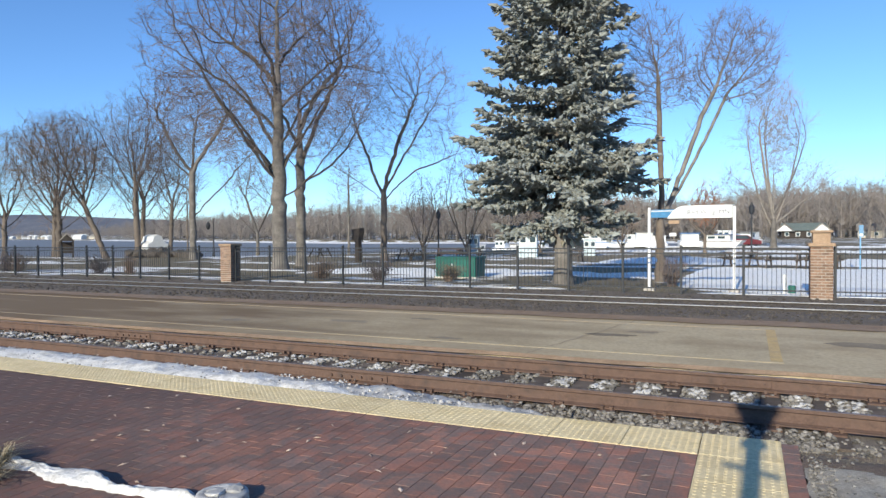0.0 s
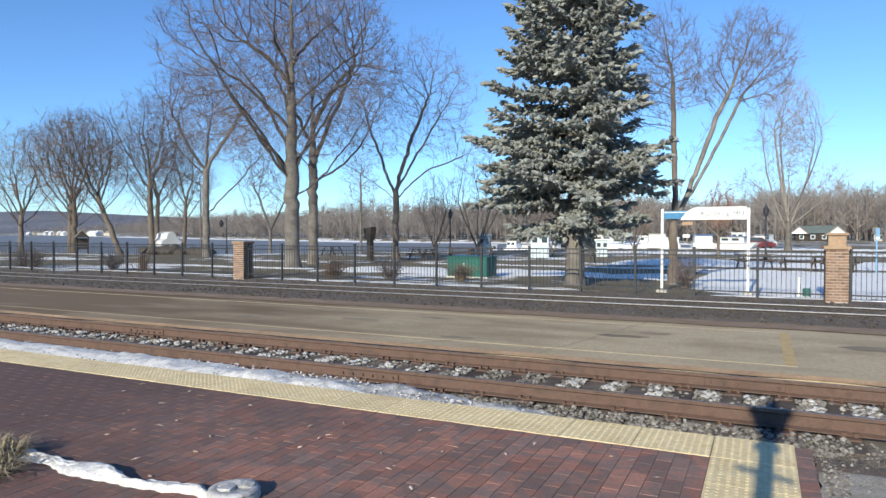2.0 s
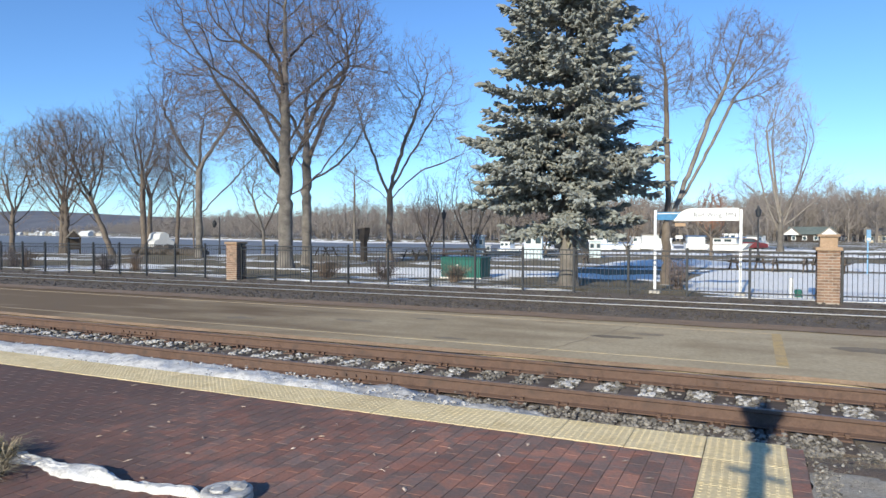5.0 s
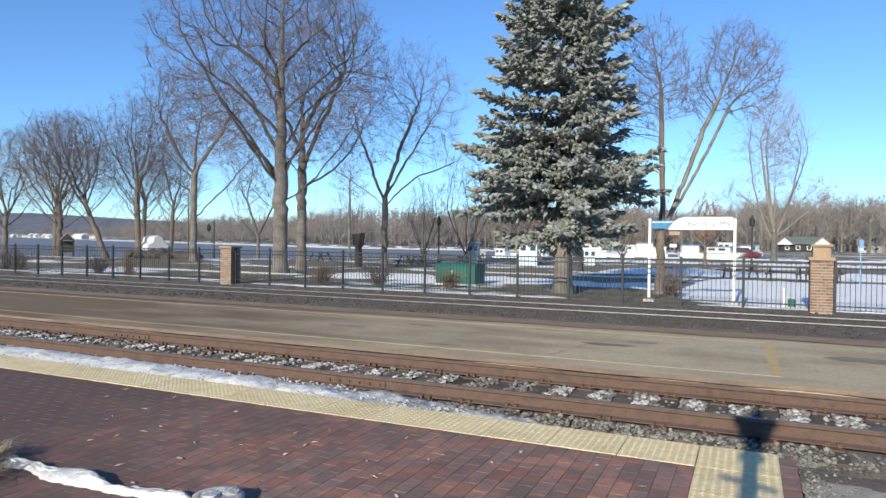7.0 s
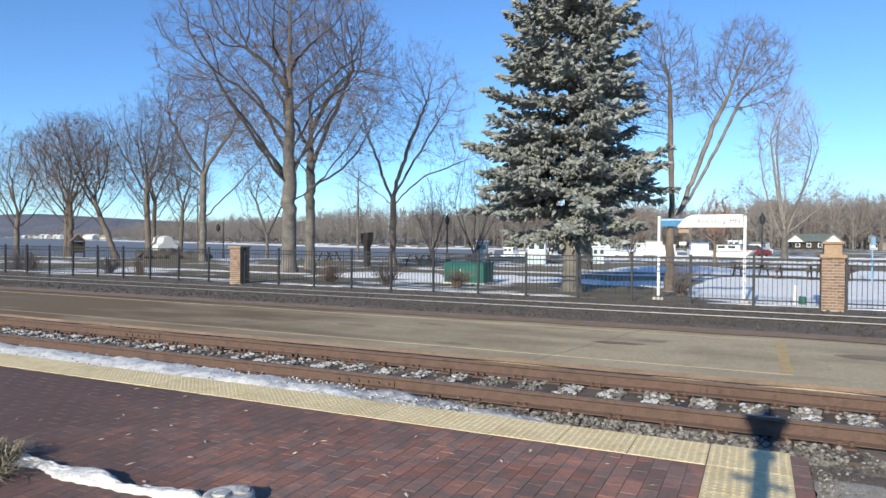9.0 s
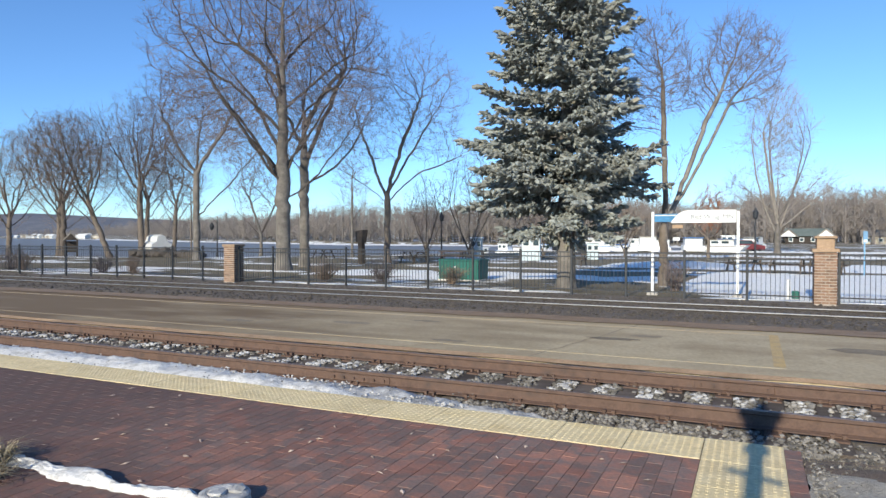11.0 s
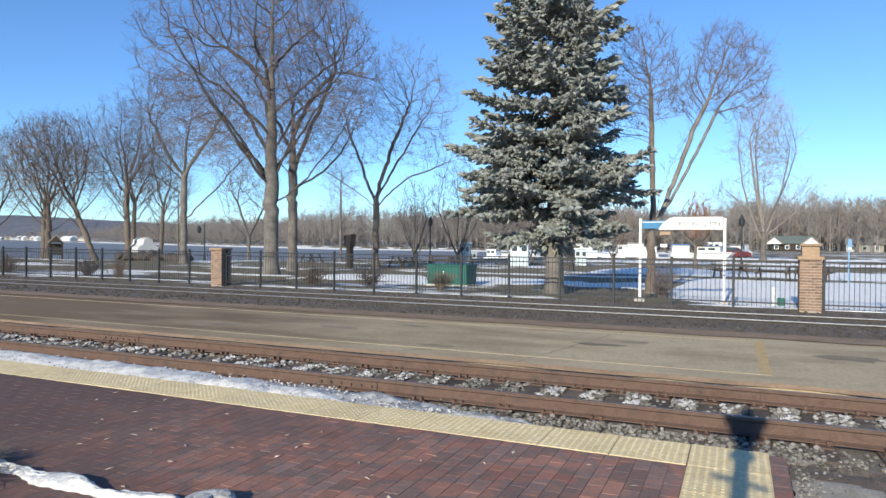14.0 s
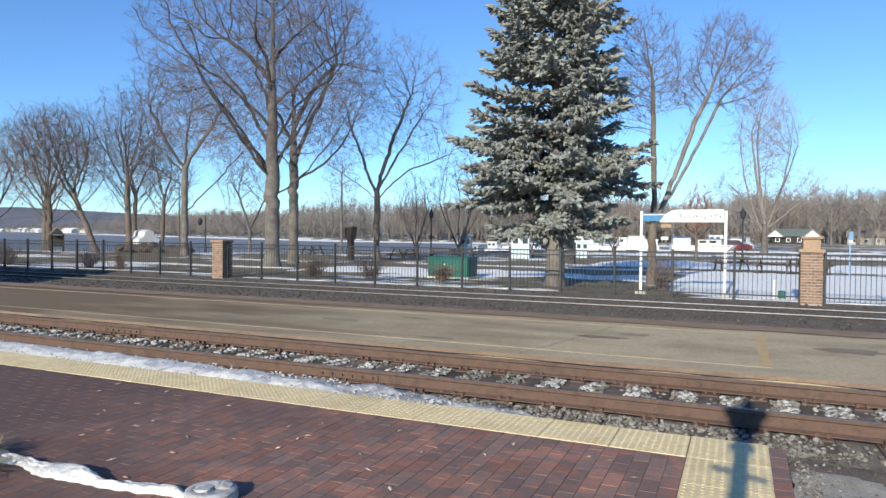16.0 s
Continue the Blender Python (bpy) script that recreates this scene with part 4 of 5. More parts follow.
# ---- far bank ----
def far_woods():
    rg = random.Random(9)
    s = Shape()
    def tree(u, v, z, h):
        s.tube([(u, v, z - 0.5), (u + rg.uniform(-0.3, 0.3), v, z + h)], [0.20, 0.05], 3, cap=False)
        def spur(p, q, w):
            g = (q - p).cross(Vector((rg.gauss(0, 1), rg.gauss(0, 1), rg.gauss(0, 1)))).normalized() * w
            s.add([tuple(p - g), tuple(p + g), tuple(q)], [(0, 1, 2)])
        for _ in range(44):
            f = rg.uniform(0.06, 0.9)
            a = rg.uniform(0, 6.28)
            ln = h * rg.uniform(0.2, 0.5) * (1.1 - f * 0.65)
            e = rg.uniform(0.35, 1.25)
            b = Vector((u, v, z + h * f))
            m = b + Vector((math.cos(a) * math.cos(e), math.sin(a) * math.cos(e), math.sin(e))) * ln
            spur(b, m, 0.07)
            for _ in range(4):
                k = b.lerp(m, rg.uniform(0.25, 0.95))
                spur(k, k + Vector((rg.gauss(0, 1), rg.gauss(0, 1), rg.uniform(0.3, 2))) * (ln * 0.28), 0.055)
    for i in range(2100):
        u = rg.uniform(-560, 120) if i < 1500 else rg.uniform(-140, 100)
        d = rg.random() ** 1.3 * 130
        v = far_shore(u) + 12 + d
        tree(u, v, ground_z(u, v), rg.uniform(12, 18.5) * (1 + 0.22 * noise.noise((u * 0.02, 0, 0)) + 0.12 * noise.noise((u * 0.09, 4, 0))))
    for i in range(350):
        u = rg.uniform(-1500, -560)
        v = far_shore(u) + 15 + rg.random() * 250
        tree(u, v, ground_z(u, v), rg.uniform(10, 18))
    for i in range(330):
        u, v = rg.uniform(-5, 150), rg.uniform(205, 330)
        tree(u, v, ground_z(u, v), rg.uniform(12, 17) * (1 + 0.45 * smooth(25, 75, u)))
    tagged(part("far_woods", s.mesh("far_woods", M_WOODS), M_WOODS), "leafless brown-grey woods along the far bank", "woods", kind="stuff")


far_woods()
snow_bank("far_bank_snow", "white snow and ice along the far shore", M_SNOW, -700, 160, 2.0, lambda u: far_shore(u) - 14, lambda u: far_shore(u) + 14, -1.6, 0.75, 8, 4)


# ---- park things ----
def build_sign():
    t = thing("station_sign", "white station name sign with a blue panel on two posts", "sign", pose(-2.75, 21.0, -0.02))
    w = 2.36
    for x in (0.0, w):
        part("post", Shape().box(x - 0.038, -0.038, -0.2, x + 0.038, 0.038, 2.52, 0.008), M_WHITE, t)
        part("footing", Shape().box(x - 0.16, -0.16, -0.1, x + 0.16, 0.16, 0.1, 0.03), M_CONC, t, "pale concrete footing")
    part("blue_panel", Shape().box(0.05, -0.03, 2.22, 0.82, 0.03, 2.46, 0.005), M_BLUE, t, "blue end panel with white stripe")
    part("stripe", Shape().box(0.05, -0.036, 2.40, 0.82, -0.031, 2.43), M_WHITE, t)
    arc = [(w - 0.05, 2.19), (w - 0.05, 2.56), (0.98, 2.56), (0.86, 2.53), (0.74, 2.46), (0.64, 2.36), (0.55, 2.24), (0.53, 2.19)]
    board = part("name_board", Shape().extrude(arc, "y", -0.065, -0.04), M_WHITE, t, "white board with a curved end")
    fc = bpy.data.curves.new("lettering", "FONT")
    fc.body, fc.size, fc.extrude = "Red Wing, MN", 0.19, 0.002
    fc.materials.append(M_LETTER)
    ob = new("lettering", fc)
    ob.parent = board
    ob.matrix_local = pose(1.08, -0.068, 2.30, 90, 0, 0)
    for z, x0, x1 in ((2.03, 0.56, 0.86), (1.66, 0.58, 0.78)):
        part("small_plate", Shape().box(x0, -0.02, z, x1, 0.0, z + 0.1), M_CAP if z > 2 else M_WHITE, t, "small hanging plate")


build_sign()


def build_cabinet():
    t = thing("utility_cabinet", "green metal utility cabinet standing on the turf", "cabinet", pose(-11.45, 24.3, 0.0))
    part("plinth", Shape().box(-0.05, -0.05, -0.1, 1.75, 1.15, 0.06, 0.01), M_CONC, t, "concrete plinth")
    part("body", Shape().box(0, 0, 0.06, 1.7, 1.1, 0.78, 0.015), M_GREEN, t)
    part("lid", Shape().box(-0.03, -0.03, 0.78, 1.73, 1.13, 0.86, 0.03), M_GREEN, t, "overhanging green lid")
    for x in (0.28, 1.0):
        part("door", Shape().box(x - 0.24, -0.012, 0.1, x + 0.4, 0.0, 0.74, 0.004), M_GREEN, t)
    part("latch", Shape().box(0.70, -0.03, 0.5, 0.75, -0.012, 0.58, 0.004), M_WHITE, t, "pale latch")


build_cabinet()


def build_shrub(u, v, h, w, seed, mat):
    rg = random.Random(seed)
    s = Shape()
    z = ground_z(u, v)
    t = thing("shrub", "bare brown twiggy shrub beside the fence", "shrub", pose(u, v, z - 0.03), "fence shrubs")
    for _ in range(46):
        a, e = rg.uniform(0, 6.28), rg.uniform(0.75, 1.5)
        d = Vector((math.cos(a) * math.cos(e) * w, math.sin(a) * math.cos(e) * w, math.sin(e))) * (h * rg.uniform(0.7, 1.05))
        p0 = Vector((rg.uniform(-0.12, 0.12), rg.uniform(-0.12, 0.12), 0))
        mid = p0 + d * 0.5 + Vector((rg.gauss(0, 0.05), rg.gauss(0, 0.05), 0))
        s.tube([p0, mid, p0 + d], [0.012, 0.009, 0.004], 3, cap=False)
        for _ in range(10):
            b = mid.lerp(p0 + d, rg.uniform(-0.6, 1))
            s.tube([b, b + Vector((rg.gauss(0, 0.13), rg.gauss(0, 0.13), rg.uniform(0.02, 0.22)))], [0.007, 0.003], 3, cap=False)
    part("crown", s.mesh("crown", mat), mat, t)


for k, (u, v, h, w) in enumerate(((-15.1, 21.6, 0.85, 1.3), (-12.5, 21.6, 0.95, 1.1), (-10.1, 22.6, 0.7, 1.3), (-2.3, 22.9, 1.0, 1.0), (-25.5, 21.6, 0.95, 1.0), (-27.7, 21.7, 0.95, 1.1), (-33.6, 21.8, 1.1, 1.2), (-35.2, 22.2, 1.1, 1.2))):
    build_shrub(u, v, h, w, 60 + k, M_TWIG if k % 2 else M_TWIG_TAN)


def build_carved_post():
    t = thing("notice_post", "dark wooden post with a boxed notice head in the park", "notice post", pose(-23.2, 37.4, ground_z(-23.2, 37.4), 0, 0, -24))
    part("post", Shape().box(-0.2, -0.16, -0.1, 0.2, 0.16, 1.45, 0.03), M_DARKWOOD, t)
    part("head", Shape().extrude([(-0.38, 1.4), (0.26, 1.36), (0.40, 1.95), (0.42, 2.2), (-0.42, 2.12)], "y", -0.2, 0.2), M_DARKWOOD, t, "leaning dark box head")


build_carved_post()


def build_park_lamp(u, v, arm):
    t = thing("street_lamp", "black park lamp post with a hanging lantern", "street lamp", pose(u, v, ground_z(u, v)), "park lamps")
    part("pole", Shape().lathe([(0.14, -0.1), (0.14, 0.25), (0.08, 0.4), (0.06, 0.7), (0.045, 3.4), (0.06, 3.45), (0.02, 3.6)], 10), M_IRON, t)
    if arm:
        part("arm", Shape().tube([RIGHT * 0.0 + Vector((0, 0, 3.2)), RIGHT * -0.25 + Vector((0, 0, 3.5)), RIGHT * -0.5 + Vector((0, 0, 3.3))], [0.03, 0.03, 0.025], 6), M_IRON, t)
        c = RIGHT * -0.5
        lantern = part("lantern", Shape().lathe([(0.06, 3.3), (0.2, 3.1), (0.22, 2.95), (0.14, 2.7), (0.03, 2.6)], 10, (c.x, c.y, 0)), M_IRON, t)
    else:
        lantern = part("lantern", Shape().lathe([(0.08, 3.0), (0.15, 3.1), (0.2, 3.45), (0.1, 3.6), (0.03, 3.8)], 10), M_IRON, t)


build_park_lamp(-45.0, 47.4, True)
build_park_lamp(0.14, 50.0, False)
build_park_lamp(-22.6, 48.5, False)


def build_kiosk():
    t = thing("park_kiosk", "small open wooden kiosk with a shingled roof by the water", "kiosk", pose(-61.0, 44.4, ground_z(-61, 44.4) - 0.02, 0, 0, 54))
    for x in (-0.55, 0.55):
        for y in (-0.5, 0.5):
            part("post", Shape().box(x - 0.08, y - 0.08, -0.1, x + 0.08, y + 0.08, 1.75), M_DARKWOOD, t)
    part("panel", Shape().box(-0.5, 0.3, 0.5, 0.5, 0.36, 1.6), M_DARKWOOD, t, "dark notice panel")
    part("roof", Shape().add([(-0.72, -0.7, 1.7), (0.72, -0.7, 1.7), (0.72, 0.7, 1.7), (-0.72, 0.7, 1.7), (0, -0.66, 2.5), (0, 0.66, 2.5)],
                             [(3, 2, 1, 0), (0, 1, 4), (2, 3, 5), (1, 2, 5, 4), (3, 0, 4, 5)]), M_ROOF, t, "grey shingled gable roof")
    part("gable", Shape().extrude([(-0.58, 1.72), (0.58, 1.72), (0, 2.36)], "y", -0.74, -0.68), M_DARKWOOD, t, "dark boarded gable")


build_kiosk()


def build_picnic_table(u, v, turn, mat, label):
    t = thing("picnic_table", label, "table", pose(u, v, ground_z(u, v), 0, 0, turn), "picnic tables")
    for k in range(4):
        part("top_plank", Shape().box(-0.9, -0.36 + 0.185 * k, 0.71, 0.9, -0.20 + 0.185 * k, 0.75), mat, t)
    for y in (-0.75, 0.55):
        part("bench", Shape().box(-0.9, y, 0.42, 0.9, y + 0.24, 0.46), mat, t)
    for x in (-0.65, 0.65):
        for sg in (-1, 1):
            part("leg", Shape().extrude([(sg * 0.2, 0.71), (sg * 0.3, 0.71), (sg * 0.72, -0.03), (sg * 0.62, -0.03)], "x", x - 0.03, x + 0.03), mat, t)
        part("brace", Shape().box(x - 0.03, -0.75, 0.36, x + 0.03, 0.79, 0.42), mat, t)


for u, v, a, mt, lb in ((-20.6, 39.8, -20, M_DARKWOOD, "dark weathered picnic table in snow"), (-31.5, 45.0, -24, M_DARKWOOD, "dark weathered picnic table by the trees"), (-19.0, 42.5, 10, M_RAIL, "red-brown picnic table in the park"), (-17.6, 43.0, 10, M_DARKWOOD, "dark weathered picnic table in snow"),
                       (1.5, 36.0, -12, M_TIE, "long dark picnic table on snow"), (3.2, 36.4, -12, M_TIE, "long dark picnic table on snow"), (-10.0, 40.5, 0, M_TIE, "dark picnic table near the marina"), (-0.4, 37.5, 20, M_TIE, "long dark picnic table on snow")):
    build_picnic_table(u, v, a, mt, lb)


def rock_wall():
    rg = random.Random(12)
    t = thing("rock_edge", "low dark boulder edging along the river bank", "rocks", pose(-45.5, 43.4, ground_z(-45, 43)))
    for i in range(26):
        s = Shape()
        s.stone((0, 0, 0), rg.uniform(0.45, 0.75), rg, 0.75)
        part("boulder", s, M_STONE_FAR, t, at=pose(-5.2 + i * 0.36, rg.uniform(-0.4, 0.4) + i * -0.06, rg.uniform(0.1, 0.4)))


rock_wall()


def wrapped_boat(u, v, turn, ln):
    t = thing("wrapped_boat", "boat wrapped in white shrink film on the bank", "boat", pose(u, v, ground_z(u, v), 0, 0, turn))
    for y in (-0.4, 0.4):
        part("stand", Shape().box(-ln * 0.3, y - 0.06, -0.1, ln * 0.3, y + 0.06, 0.35), M_DARKWOOD, t)
    prof = [(p * 1.1, q * 1.3) for p, q in ((-0.55, 0.27), (0.55, 0.27), (0.95, 0.75), (0.85, 1.05), (0.45, 1.25), (0.35, 1.6), (0, 1.75), (-0.35, 1.6), (-0.45, 1.25), (-0.85, 1.05), (-0.95, 0.75))]
    part("cover", Shape().extrude(prof, "x", -ln / 2, ln / 2), M_WHITE, t)


wrapped_boat(-52.3, 47.0, -20, 2.6)


def houseboat(u, v, turn, ln, h, roof_mat, seed):
    """A moored or laid-up cabin boat: hull, cabin, roof, windows, rail."""
    rg = random.Random(seed)
    t = thing("cabin_boat", "white cabin boat laid up on the snowy marina", "boat", pose(u, v, max(ground_z(u, v), -1.5), 0, 0, turn), "marina boats")
    part("hull", Shape().extrude([(-ln / 2, 0.75), (-ln / 2, 0.1), (ln * 0.36, 0.0), (ln * 0.56, 0.85)], "y", -1.2, 1.2), M_WHITE, t)
    part("cabin", Shape().box(-ln * 0.36, -1.0, 0.75, ln * 0.24, 1.0, 0.75 + h, 0.06), M_WHITE, t)
    part("roof", Shape().box(-ln * 0.42, -1.1, 0.75 + h, ln * 0.28, 1.1, 0.83 + h, 0.02), roof_mat, t)
    n = max(2, int(ln / 2))
    for i in range(n):
        x = -ln * 0.32 + i * ln * 0.52 / n
        part("window", Shape().box(x, -1.015, 0.75 + h * 0.42, x + ln * 0.36 / n, -0.99, 0.75 + h * 0.82), M_GLASS, t, "dark tinted window")
    part("rub_rail", Shape().box(-ln / 2 - 0.02, -1.24, 0.66, ln * 0.5, -1.2, 0.74), M_STEEL if seed % 2 else M_TARP, t, "dark rub rail")
    if seed % 2:
        part("mast", Shape().tube([(0, 0, 0.8 + h), (0, 0, 2.6 + h)], [0.04, 0.025], 5), M_STEEL, t)


rgb = random.Random(19)
for k in range(42):
    far = 76 + 62 * rgb.random() ** 0.8
    across = far * rgb.uniform(0.17, 0.46) if k > 4 else far * rgb.uniform(0.04, 0.16)
    spot = RIGHT * across + AWAY * far
    houseboat(spot.x, spot.y, 24 + rgb.choice((-35, -10, 20, 55, 80)) + rgb.uniform(-12, 12), rgb.uniform(2.4, 4.8), rgb.uniform(0.5, 1.3), (M_WHITE, M_ROOF, M_WHITE, M_TARP)[k % 4], k)


def dock_booth(across, far, w, h, label):
    """A small white booth with a glazed upper half and a flat roof."""
    spot = RIGHT * across + AWAY * far
    t = thing("dock_booth", label, "booth", pose(spot.x, spot.y, ground_z(spot.x, spot.y) - 0.05, 0, 0, 14), "dock booths")
    part("body", Shape().box(-w / 2, -w / 2, 0, w / 2, w / 2, h, 0.02), M_BOOTH, t)
    part("roof", Shape().box(-w / 2 - 0.12, -w / 2 - 0.12, h, w / 2 + 0.12, w / 2 + 0.12, h + 0.1, 0.02), M_WHITE, t, "flat white roof")
    for x in (-0.27, 0.27):
        win = part("window", Shape().box(w * x - w * 0.2, -w / 2 - 0.02, h * 0.55, w * x + w * 0.2, -w / 2 + 0.01, h * 0.88), M_WHITE, t)
        part("pane", Shape().box(w * x - w * 0.15, -w / 2 - 0.03, h * 0.6, w * x + w * 0.15, -w / 2 - 0.015, h * 0.84), M_GLASS, win)


dock_booth(6.5, 51.0, 1.35, 1.95, "pale blue-white ticket booth near the water")
dock_booth(2.6, 57.0, 0.9, 1.7, "narrow white booth beside the river")
dock_booth(11.6, 53.0, 0.9, 1.35, "low pale blue booth on the snow")


def build_car(u, v, turn, mat, label):
    t = thing("parked_car", label, "car", pose(u, v, ground_z(u, v), 0, 0, turn))
    part("body", Shape().extrude([(-2.1, 0.3), (2.1, 0.3), (2.15, 0.75), (1.1, 0.95), (0.5, 1.42), (-1.0, 1.45), (-1.7, 0.98), (-2.15, 0.9)], "y", -0.85, 0.85), mat, t)
    part("side_window", Shape().extrude([(0.85, 0.98), (0.42, 1.36), (-0.95, 1.38), (-1.45, 0.99)], "y", -0.862, -0.85), M_GLASS, t)
    for x in (-1.35, 1.35):
        for y in (-0.82, 0.66):
            w = part("wheel", Shape().extrude([(x + 0.33 * math.cos(k * 0.5236), 0.33 + 0.33 * math.sin(k * 0.5236)) for k in range(12)], "y", y, y + 0.2), M_IRON, t)


build_car(-0.9, 91.0, 20, M_RED, "dark red car parked by the marina")
build_car(-17.2, 70.0, -10, M_IRON, "dark car parked by the marina")


def build_house(u, v, turn, w, d, h, wall, roof, label, gables=False):
    t = thing("house", label, "house", pose(u, v, ground_z(u, v) - 0.3, 0, 0, turn))
    part("wall", Shape().box(-w / 2, -d / 2, 0, w / 2, d / 2, h), wall, t)
    part("roof", Shape().extrude([(-d / 2 - 0.5, h - 0.1), (d / 2 + 0.5, h - 0.1), (0, h + d * 0.32)], "x", -w / 2 - 0.4, w / 2 + 0.4), roof, t)
    n = max(2, int(w / 2.6))
    for i in range(n):
        x = -w / 2 + w * (i + 0.5) / n
        win = part("window", Shape().box(x - 0.55, -d / 2 - 0.04, h * 0.35, x + 0.55, -d / 2 + 0.02, h * 0.8), M_WHITE, t, "white framed window")
        part("pane", Shape().box(x - 0.42, -d / 2 - 0.06, h * 0.4, x + 0.42, -d / 2 - 0.03, h * 0.75), M_GLASS, win)
    if gables:
        for x in (-w * 0.42, w * 0.42):
            part("gable", Shape().extrude([(x - 2.2, h - 0.2), (x + 2.2, h - 0.2), (x, h + 1.7)], "y", -d / 2 - 1.2, -d / 2 + 1.5), M_WHITE, t, "white pointed gable")
            part("gable_roof", Shape().extrude([(x - 2.6, h - 0.3), (x - 2.2, h - 0.3), (x, h + 1.6), (x + 2.2, h - 0.3), (x + 2.6, h - 0.3), (x, h + 2.0)], "y", -d / 2 - 1.4, -d / 2 + 1.6), M_ROOF, t)


M_ROOF_GREEN = surf("slate_green_roof", [(0.10, 0.13, 0.125), (0.15, 0.18, 0.17)], 1, 0.85, 0.2)
build_house(14.2, 215, -8, 11.0, 6.5, 2.6, M_DARKWOOD, M_ROOF_GREEN, "marina pavilion with a green roof and white gables", True)
build_house(33.0, 225, -8, 9, 6, 2.5, M_TAN, M_ROOF, "low tan marina building")
rgh = random.Random(15)
for k in range(26):
    u = -1500 + 32 * k + rgh.uniform(-8, 8)
    build_house(u, far_shore(u) + 6 + rgh.uniform(0, 25), rgh.uniform(-30, 10), rgh.uniform(9, 16), 8, rgh.uniform(3, 5), (M_WHITE, M_TAN, M_GREYPAINT)[k % 3], M_ROOF if k % 2 else M_WHITE, "small house on the far shore with a snowy roof")


def info_totem():
    t = thing("info_totem", "tall blue information panel in the park", "sign", pose(4.65, 36.0, ground_z(5, 36)))
    part("post", Shape().box(-0.03, -0.03, -0.1, 0.03, 0.03, 2.0), M_TOTEM, t)
    part("panel", Shape().box(-0.06, -0.04, 1.5, 0.12, 0.04, 2.05, 0.01), M_TOTEM, t)
    part("plate", Shape().box(-0.04, -0.052, 1.55, 0.10, -0.042, 1.66), M_WHITE, t, "white plate")


info_totem()


def valve_post():
    t = thing("valve_post", "pale marker post with a small dark green box by the fence", "utility post", pose(0.92, 21.2, 0.0))
    part("post", Shape().box(-0.05, -0.05, -0.1, 0.05, 0.05, 0.55, 0.012), M_WHITE, t)
    part("box", Shape().box(0.08, -0.16, -0.05, 0.26, 0.02, 0.24, 0.02), M_GREEN, t, "small dark green box")


valve_post()

# ---- old snow in the park ----
for k, (u0, u1, va, vb, h) in enumerate(((-17.9, -5.0, 20.22, 21.1, 0.06), (-1.5, 9.0, 20.22, 21.0, 0.06), (-19.5, -8.0, 23.8, 33.5, 0.09), (-34.0, -20.0, 26.2, 28.2, 0.06), (-37.0, -19.2, 21.1, 22.3, 0.05),
                                        (-9.3, -3.2, 25.0, 32.0, 0.07), (-19.0, 3.0, 34.5, 36.5, 0.05), (-33.0, -24.0, 33.5, 35.2, 0.06), (-60.0, -48.0, 37.5, 38.8, 0.05), (-15.0, 14.0, 62.0, 70.0, 0.15), (-30.0, 16.0, 84.0, 90.0, 0.2), (-52.0, -36.0, 30.0, 31.0, 0.05))):
    wide = vb - va
    z = ground_z((u0 + u1) / 2, (va + vb) / 2)
    snow_bank("snow_patch", "thin thawing snow on the park turf", M_SNOW, u0, u1, 0.25, lambda u, a=va, w=wide, s=k: a + w * 0.22 * (1 + noise.noise((u * 0.5, s, 1))), lambda u, b=vb, w=wide, s=k: b - w * 0.22 * (1 + noise.noise((u * 0.6, s, 7))), z - 0.01, h, 30 + k, 10)


snow_bank("snow_field", "broad white snow field behind the park fence", M_SNOW, -2.5, 16.0, 0.25, lambda u: 20.75 + 0.5 * noise.noise((u * 0.6, 3, 0)) + 1.2 * smooth(-0.5, -2.5, u), lambda u: 36.5 + 1.5 * noise.noise((u * 0.5, 8, 0)), -0.01, 0.09, 63, 30)
snow_bank("snow_field", "white snow lying towards the marina", M_SNOW, -9.0, 18.0, 0.3, lambda u: 39.0 + 1.5 * noise.noise((u * 0.4, 13, 0)), lambda u: 50.0 + 2.5 * noise.noise((u * 0.4, 18, 0)), -0.03, 0.1, 67, 24)


# ---- station lamp behind the viewer, seen by its shadow ----
def station_lamp():
    t = thing("station_lamp", "black lamp post with a lantern on the brick platform", "street lamp", pose(-0.15, -1.2, 0.0))
    part("pole", Shape().lathe([(0.16, -0.1), (0.16, 0.3), (0.09, 0.5), (0.07, 0.9), (0.06, 2.78), (0.10, 2.81), (0.10, 2.85), (0.06, 2.9), (0.07, 3.0), (0.08, 3.06)], 14), M_IRON, t)
    part("cross_bar", Shape().tube([(-0.2, 0, 2.60), (0, 0, 2.57), (0.19, 0, 2.53)], [0.022, 0.026, 0.02], 6), M_IRON, t)
    lan = part("lantern", Shape().lathe([(0.08, 3.04), (0.14, 3.16), (0.175, 3.32)], 8), M_LAMP, t, "frosted lantern glass")
    part("lantern_roof", Shape().lathe([(0.20, 3.30), (0.20, 3.38), (0.12, 3.50), (0.06, 3.56), (0.07, 3.62), (0.01, 3.70)], 8), M_IRON, lan)


station_lamp()


